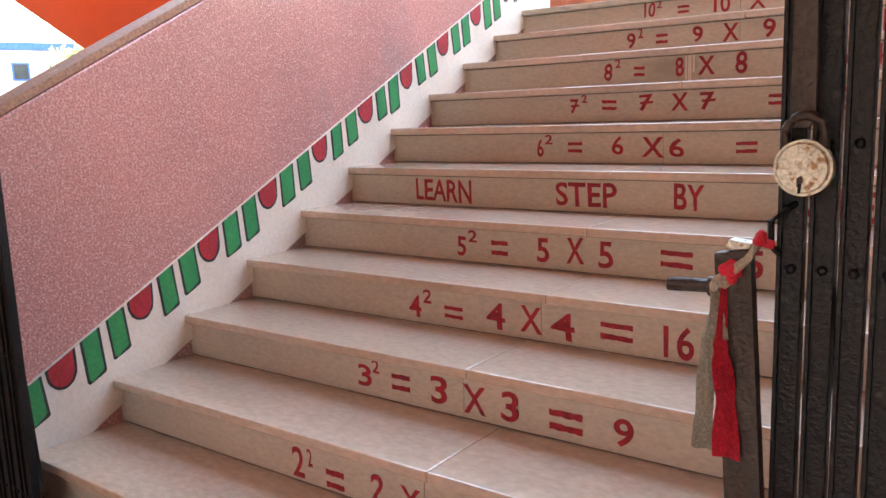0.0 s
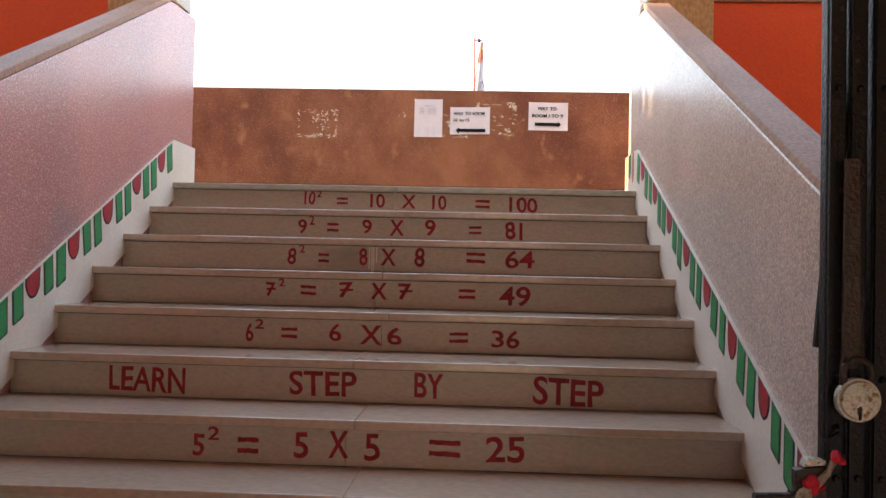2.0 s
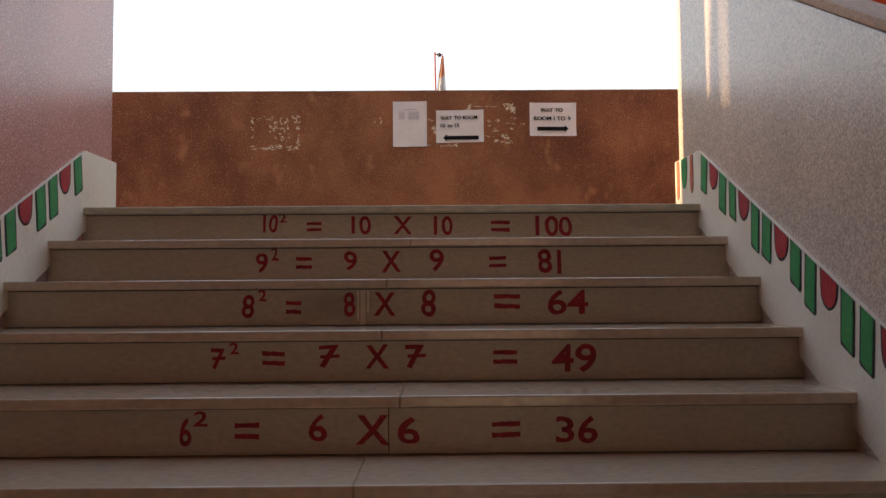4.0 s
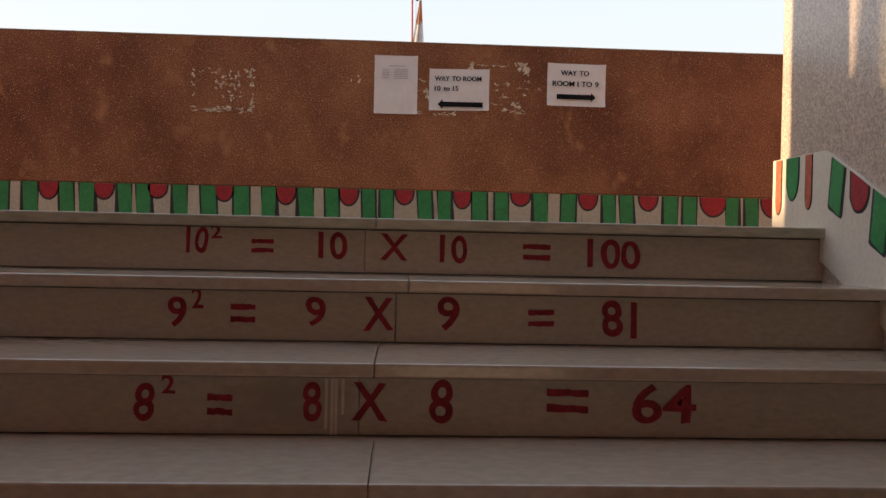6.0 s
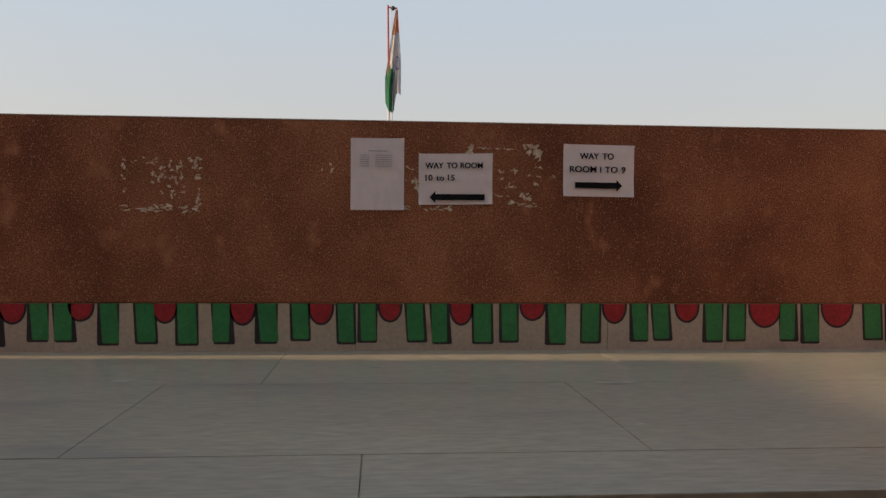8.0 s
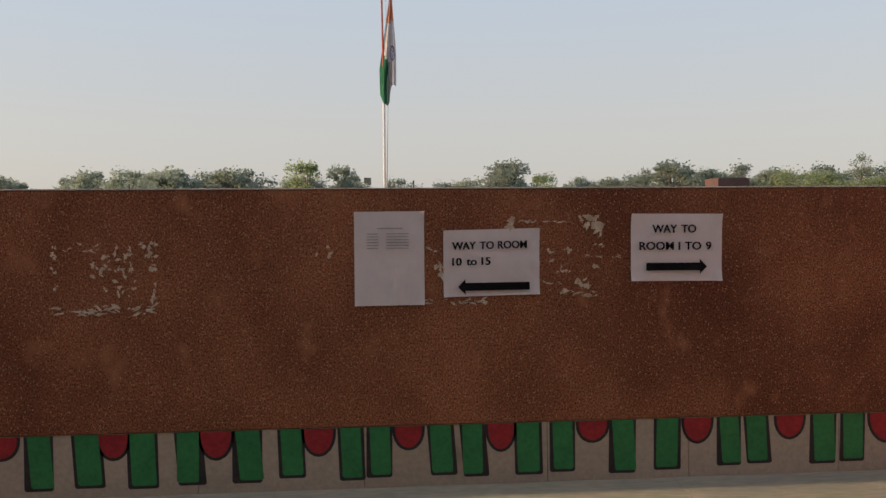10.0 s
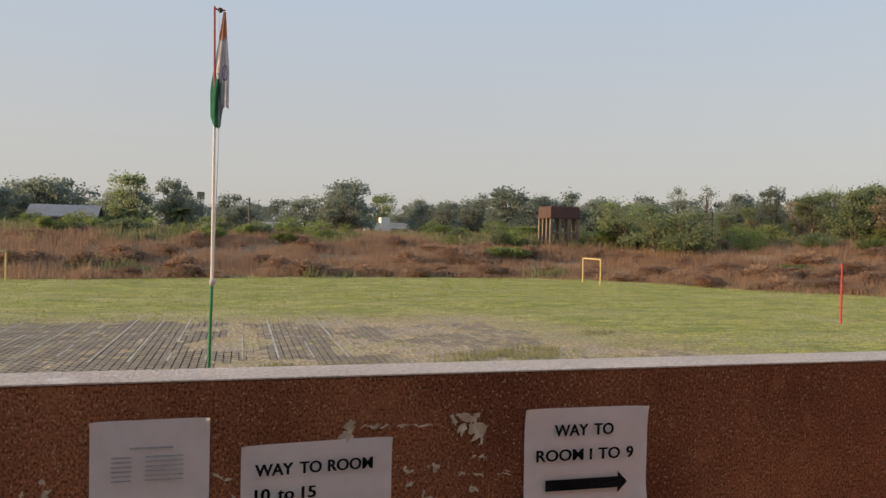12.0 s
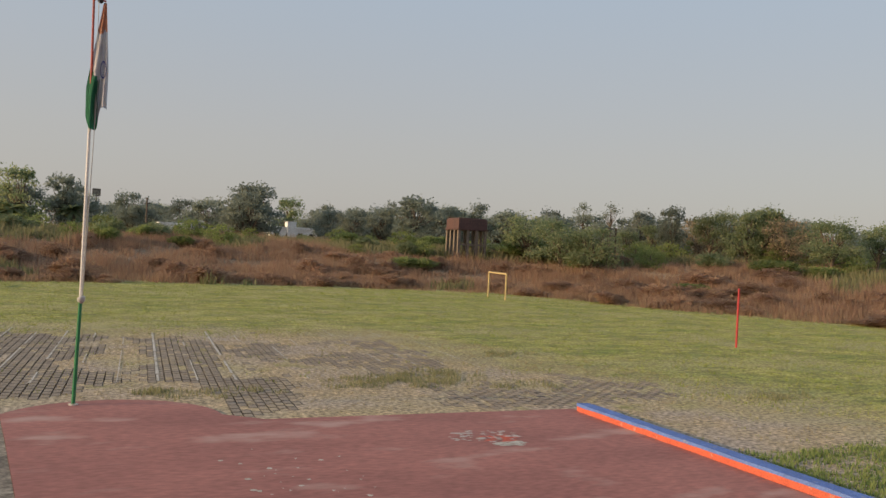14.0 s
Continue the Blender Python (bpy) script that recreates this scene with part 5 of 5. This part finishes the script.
def grove(rows):
    for kind, x, y, top, width in rows:
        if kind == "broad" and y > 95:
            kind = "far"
        plant(kind, x, y, top, width, {"bare": "thin half-bare tree rising above the others", "thin": "slender tree with an airy open crown", "palm": "date palm with a dark rounded crown of fronds", "far": "far tree beyond the field, leaves paled grey-green for haze", "rusty": "rusty brown-leaved tree among green ones"}.get(kind, ""))


grove([("broad", -26.2, 114.8, 9.6, 10.4), ("broad", -19.2, 131.5, 10.6, 11.8), ("tall", -7.7, 112.8, 10.4, 6.9), ("tall", -2.9, 115.1, 10.0, 5.5), ("palm", -8.3, 110.7, 6.8, 4.5), ("palm", -1.8, 113.1, 7.2, 4.6), ("broad", -38.6, 147.8, 10.0, 9.4), ("broad", 17.4, 190.7, 11.0, 9.1), ("broad", 8.2, 153.3, 7.5, 6.3), ("tall", 21.1, 121.8, 11.1, 9.2), ("tall", 38.3, 180.4, 12.4, 8.8), ("broad", 36.5, 138.9, 9.6, 5.9), ("broad", 31.0, 104.1, 7.5, 5.1)])
grove([("thin", 43.6, 126.4, 10.6, 5.1), ("broad", 21.1, 152.1, 7.1, 8.4), ("broad", 41.7, 111.1, 7.2, 7.2), ("broad", 51.5, 123.3, 9.9, 7.2), ("broad", 61.0, 130.1, 11.2, 8.8), ("broad", 55.1, 110.7, 8.4, 5.0), ("broad", 42.2, 78.0, 7.0, 5.3), ("broad", 42.5, 72.0, 6.5, 6.1), ("broad", 71.7, 124.4, 10.6, 6.8), ("thin", 65.6, 104.8, 11.2, 3.3), ("bare", 63.2, 94.4, 10.7, 3.4), ("bare", 71.9, 100.5, 10.4, 5.0), ("broad", 43.8, 68.9, 5.9, 4.9)])
grove([("fine", 55.5, 79.8, 6.2, 4.6), ("tall", 57.7, 74.8, 8.9, 3.4), ("fine", 60.9, 82.2, 7.2, 4.3), ("fine", 59.0, 70.3, 8.1, 4.9), ("tall", 59.9, 66.1, 8.3, 4.7), ("fine", 65.2, 68.2, 8.9, 5.1), ("rusty", 68.3, 82.9, 8.3, 5.8), ("rusty", 61.4, 62.6, 7.6, 4.8), ("fine", 62.2, 57.9, 7.5, 5.5), ("fine", 68.5, 58.4, 7.5, 4.3), ("tall", 62.2, 65.3, 8.7, 5.9), ("fine", 72.9, 71.2, 7.5, 4.8), ("fine", 67.0, 76.9, 9.1, 4.8)])
grove([("broad", -27.5, 101.0, 8.6, 7.0), ("broad", -44.5, 108.0, 8.0, 7.5), ("broad", -36.5, 96.0, 5.2, 4.5), ("broad", -31.0, 94.0, 4.8, 4.0)])
grove([("broad", -44.0, 26.2, 6.0, 4.5), ("broad", -48.0, 33.5, 6.6, 6.0), ("broad", -62.0, 38.0, 8.0, 9.0)])
rnd = random.Random(11)
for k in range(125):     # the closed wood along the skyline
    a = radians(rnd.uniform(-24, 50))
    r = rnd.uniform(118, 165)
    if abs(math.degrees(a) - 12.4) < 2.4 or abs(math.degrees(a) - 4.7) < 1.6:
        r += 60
    plant("far", r * math.sin(a), r * math.cos(a), rnd.uniform(7.4, 10.2), rnd.uniform(7, 10), "far tree beyond the field, leaves paled grey-green for haze")
for k in range(80):     # young trees and shrubs at the wood's foot
    a = radians(rnd.uniform(-22, 50))
    r = rnd.uniform(84, 108) if a < 0.5 else rnd.uniform(82, 98)
    x, y = r * math.sin(a), r * math.cos(a)
    low = abs(math.degrees(a) - 12.4) < 2.4 or abs(math.degrees(a) - 4.7) < 1.6
    if low:
        continue
    plant("shrub", x, y, land(x, y) + rnd.uniform(1.0, 2.3), rnd.uniform(2.0, 3.4), "low leafy shrub at the foot of the wood")
for forms in FORMS.values():        # the first of each form stands in the wood itself
    for f in forms:
        a, r = radians(rnd.uniform(-20, 40)), rnd.uniform(150, 175)
        x, y = r * math.sin(a), r * math.cos(a)
        f.matrix_basis = pose(x, y, land(x, y) - 0.1) @ Matrix.Diagonal((7, 7, rnd.uniform(4.5, 5.6), 1))


# ---- the paved yard's plan: where the pavers lie bare ----
PATCHES = ((-9.0, 1.9, 20.8, 33.0, 1.0), (2.55, 5.4, 23.0, 31.2, 1.1), (3.9, 6.3, 19.4, 24.2, 1.0), (7.3, 11.6, 23.4, 32.0, 0.62), (8.2, 16.0, 18.9, 22.9, 0.72), (5.5, 8.0, 27.0, 33.0, 0.5))


def bare(x, y):
    """True where the pavers show between the dry grass."""
    best = -1.0
    for x0, x1, y0, y1, strong in PATCHES:
        inside = min((x - x0) / 1.3, (x1 - x) / 1.3, (y - y0) / 1.5, (y1 - y) / 2.2, 1.0)
        best = max(best, strong * inside)
    return best + 0.95 * noise.noise(Vector((x * 0.55 + 3.1, y * 0.4, 1.0))) + 0.4 * noise.noise(Vector((x * 2.1, y * 1.4, 5))) > 0.3


# ---- brush, shrubs and grass ----
def blades(name, spots, material, label, category, width=0.05):
    """Many thin blades; spots give (x, y, z, height, spread, count)."""
    rnd = random.Random(len(spots))
    vs, fs = [], []
    for x, y, z, h, spread, count in spots:
        for _ in range(count):
            a, r = rnd.uniform(0, 6.283), spread * rnd.random() ** 0.5
            px, py, hh = x + r * math.cos(a), y + r * math.sin(a), h * rnd.uniform(0.5, 1.1) * (1.1 - 0.5 * r / max(spread, 1e-6))
            la, lean = rnd.uniform(0, 6.283), hh * rnd.uniform(0.05, 0.45)
            sa = rnd.uniform(0, 3.14)
            sx, sy = math.cos(sa) * width * 0.5, math.sin(sa) * width * 0.5
            b = len(vs)
            vs += [(px - sx, py - sy, z - 0.03), (px + sx, py + sy, z - 0.03), (px + lean * math.cos(la), py + lean * math.sin(la), z + hh)]
            fs.append((b, b + 1, b + 2))
    me = bpy.data.meshes.new(name)
    me.from_pydata(vs, [], fs)
    me.materials.append(material)
    return tagged(new(name, me), label, category, kind="stuff")


def bush_form(name, label, material, seed, leaf):
    """A low mound of many thin leaves and twigs on short stems, uneven in outline."""
    rnd = random.Random(seed)
    t = thing(name, label, "bush", "bushes along the field")
    bm = bmesh.new()
    lumps = []
    for k in range(9):
        a, r = rnd.uniform(0, 6.28), 0.42 * rnd.random() ** 0.6
        c = Vector((r * math.cos(a), r * math.sin(a), rnd.uniform(0.3, 0.75) * (1.05 - r)))
        lumps.append((c, rnd.uniform(0.16, 0.30)))
        rod([(0.1 * c.x, 0.1 * c.y, -0.1), c * 0.6, c], [0.02, 0.012, 0.005], 4, bm)
    part("stem", bm, BARK, t)
    vs, fs = [], []
    for _ in range(2000):
        c, r = rnd.choice(lumps)
        d = Vector((rnd.gauss(0, 1), rnd.gauss(0, 1), rnd.gauss(0, 0.9))).normalized() * r * rnd.random() ** 0.45
        p = c + d
        if p.z < 0:
            p.z = rnd.uniform(0, 0.15)
        u = (d.normalized() + Vector((rnd.gauss(0, 0.6), rnd.gauss(0, 0.6), rnd.gauss(0.3, 0.6)))).normalized()
        w, s = u.orthogonal().normalized(), leaf * rnd.uniform(0.6, 1.5)
        b = len(vs)
        vs += [p - w * s * 0.16, p + w * s * 0.16, p + u * s]
        fs.append((b, b + 1, b + 2))
    me = bpy.data.meshes.new("foliage")
    me.from_pydata([tuple(v) for v in vs], [], fs)
    me.materials.append(material)
    ob = new("foliage", me)
    ob.parent = t
    return t


BUSHES = [bush_form("bush", "brown dry bush at the field's edge", BRUSH, 31, 0.12), bush_form("bush", "brown dry bush at the field's edge", BRUSH, 32, 0.11), bush_form("bush", "brown dry bush at the field's edge", BRUSH, 33, 0.12),
          bush_form("bush", "green leafy bush among the brown brush", LEAF_BRIGHT, 34, 0.13), bush_form("bush", "dark green bush among the brown brush", LEAF, 35, 0.13)]
rnd = random.Random(77)
placed = 0
while placed < 170:
    x, y = rnd.uniform(-45, 62), rnd.uniform(24, 110)
    s = beyond(x, y)
    if not (0.8 < s < 36) or y < 0.4 * abs(x) + 10 or (s > 12 and rnd.random() < 0.45):
        continue
    k = placed if placed < len(BUSHES) else (rnd.choice((0, 1, 2)) if rnd.random() < (0.94 if s < 20 else 0.3) else rnd.choice((3, 3, 4)))
    w, h = rnd.uniform(1.6, 4.2), rnd.uniform(0.7, 1.35) * (0.8 if s < 3 else (1.0 if s < 20 or k < 3 else 1.25))
    m = pose(x, y, land(x, y) - 0.05, 0, 0, rnd.uniform(0, 360)) @ Matrix.Diagonal((w, w, h * 1.2, 1))
    if placed < len(BUSHES):
        BUSHES[k].matrix_basis = m
    else:
        t = copy_thing(BUSHES[k], pose(0, 0, 0))
        t.matrix_basis = m
    placed += 1
rnd = random.Random(21)
spots, green_spots = [], []
while len(spots) < 6500:
    x, y = rnd.uniform(-60, 75), rnd.uniform(20, 125)
    s = beyond(x, y)
    if 0.5 < s < 52 and y > 0.35 * abs(x) + 12:
        patch = noise.noise(Vector((x * 0.09, y * 0.09, 3)))
        if s < 20 and patch > -0.4 or patch > 0.0:
            h = (0.95 + 0.75 * noise.noise(Vector((x * 0.22, y * 0.22, 8)))) * rnd.uniform(0.8, 1.15) * (0.55 + 0.45 * min(1, s / 4))
            spots.append((x, y, land(x, y), h, rnd.uniform(0.6, 1.5), 52))
        else:
            green_spots.append((x, y, land(x, y), rnd.uniform(0.5, 1.3), rnd.uniform(0.5, 1.2), 22))
blades("dry_brush", spots, BRUSH, "tall brown dry brush along the field's edge", "brush", 0.042)
blades("green_brush", green_spots, WEED, "green weeds among the brown brush", "weeds", 0.16)
turf, straw = [], []
while len(turf) < 24000:
    x, y = rnd.uniform(-25, 48), rnd.uniform(13, 62)
    if beyond(x, y) < 1 and not (-14 < x < 11.7 and y < 21.4) and y > 0.3 * abs(x):
        edge = max(y, 0.55 * y + 1.35 * x) + 5 * noise.noise(Vector((x * 0.12, y * 0.12, 0)))
        if edge > 33 or rnd.random() < 0.08:
            turf.append((x, y, GROUND, rnd.uniform(0.04, 0.11), rnd.uniform(0.15, 0.45), 8))
        elif rnd.random() < (0.22 if bare(x, y) and x < 6.5 else (0.45 if bare(x, y) else 0.8)):
            straw.append((x, y, GROUND, rnd.uniform(0.03, 0.08), rnd.uniform(0.12, 0.35), 8))
for _ in range(11000):
    x, y = rnd.uniform(-12, 22), rnd.uniform(19.3, 34)
    if not (-14 < x < 4.2 and y < 21.6) and not (x < 11.7 and y < 19.2) and max(y, 0.55 * y + 1.35 * x) < 36 and (not bare(x, y) or rnd.random() < (0.25 if x < 6.5 else 0.5)):
        straw.append((x, y, GROUND, rnd.uniform(0.025, 0.06), rnd.uniform(0.06, 0.25), 7))
blades("turf", turf, BLADE, "short green turf tufts of the mown field", "grass", 0.025)
blades("straw_grass", straw, BLADE_DRY, "dry straw-coloured grass tufts between pavers", "grass", 0.02)
weeds = [(rnd.uniform(11.9, 19), rnd.uniform(8, 15.2), GROUND, rnd.uniform(0.05, 0.16), 0.22, 14) for _ in range(1500)]
blades("weed_bed", weeds, LEAF_BRIGHT, "thick dark green weeds beside the painted kerb", "weeds", 0.05)
clumps = [(x + rnd.gauss(0, 0.5), y + rnd.gauss(0, 0.3), GROUND, rnd.uniform(0.08, 0.2), 0.25, 26) for x, y in ((7.8, 22.6), (8.6, 23.6), (8.2, 23.0), (9.2, 22.7), (9.8, 23.6), (10.4, 24.2), (10.0, 23.0), (11.8, 22.0), (14.0, 27.5), (17.5, 19.6), (3.0, 21.9), (4.4, 21.9)) for _ in range(13)]
blades("grass_clumps", clumps, WEED, "green grass clumps growing between the pavers", "grass", 0.03)

# ---- paved yard: pavers proud of the soil, in patches ----
yard = thing("paved_yard", "yard of grey concrete pavers half overgrown with dry grass", "pavement", kind="structure", at=(6, 26, GROUND))


def paver_mesh(name, cells):
    vs, fs = [], []
    for x, y, w, d, h in cells:
        b = len(vs)
        i = 0.005
        vs += [(x, y, -0.02), (x + w, y, -0.02), (x + w, y + d, -0.02), (x, y + d, -0.02), (x + i, y + i, h), (x + w - i, y + i, h), (x + w - i, y + d - i, h), (x + i, y + d - i, h)]
        fs += [(b + 4, b + 5, b + 6, b + 7), (b, b + 1, b + 5, b + 4), (b + 1, b + 2, b + 6, b + 5), (b + 2, b + 3, b + 7, b + 6), (b + 3, b, b + 4, b + 7)]
    me = bpy.data.meshes.new(name)
    me.from_pydata(vs, [], fs)
    me.materials.append(PAVER)
    return me


LONG, BROAD = 0.34, 0.185
one = paver_mesh("paver", [(0, 0, 0.163, 0.272, 0.006)])
rest, bed, count = [], [], 0
for c in range(144):
    for r in range(41):
        y = 19.25 + r * LONG + (0.18 if c % 2 else 0)
        x = -10.0 + c * BROAD + 0.038 * (y - 24)
        if (x < 4.2 and y < 21.5) or (x < 11.6 and y < 19.3) or not bare(x, y) or random.random() < (0.1 if x < 6.5 else 0.3):
            continue
        bed.append((x - 6, y - 26))
        if count < 290 and 2.6 < x < 6.3 and y < 26:
            ob = new("paver", one)
            ob.parent = yard
            ob.location = (x - 6, y - 26, random.uniform(-0.002, 0.002))
            count += 1
        else:
            rest.append((x - 6, y - 26, 0.163, 0.272, random.uniform(0.004, 0.008)))
more = new("paver_field", paver_mesh("paver_field", rest))
more.parent = yard
tagged(more, "overgrown grey pavers", kind="stuff")
me = bpy.data.meshes.new("joint_soil")
me.from_pydata([v for x, y in bed for v in ((x - 0.02, y - 0.02, 0.0015), (x + BROAD, y - 0.02, 0.0015), (x + BROAD, y + LONG, 0.0015), (x - 0.02, y + LONG, 0.0015))], [], [tuple(range(4 * k, 4 * k + 4)) for k in range(len(bed))])
me.materials.append(PAVER_BED)
under = new("joint_soil", me)
under.parent = yard
tagged(under, "dark soil in the joints", kind="stuff")
bm = bmesh.new()
rnd = random.Random(4)
for k in range(-7, 16):         # worn marking lines, boldest over the barest pavers
    bold = {5: 0.032, 6: 0.022, 7: 0.034}.get(k, 0.022 if k < 4 else 0.014)
    y = 23.5
    while y < 32.5:
        step = rnd.uniform(0.6, 2.2)
        if rnd.random() < (0.93 if k in (5, 7) else (0.75 if k < 4 else 0.6)):
            xa, xb, w = -1.2 + k * 0.87 + 0.038 * (y - 24), -1.2 + k * 0.87 + 0.038 * (y + step - 24), bold * rnd.uniform(0.8, 1.2)
            zz = GROUND + 0.011
            bm.faces.new([bm.verts.new(q) for q in ((xa - w, y, zz), (xa + w, y, zz), (xb + w * 0.8, y + step, zz), (xb - w * 0.8, y + step, zz))])
        y += step + (rnd.uniform(0.0, 0.2) if k < 8 else rnd.uniform(0.0, 0.9))
part("painted_line", bm, LINE, yard, "worn chalky white marking lines")
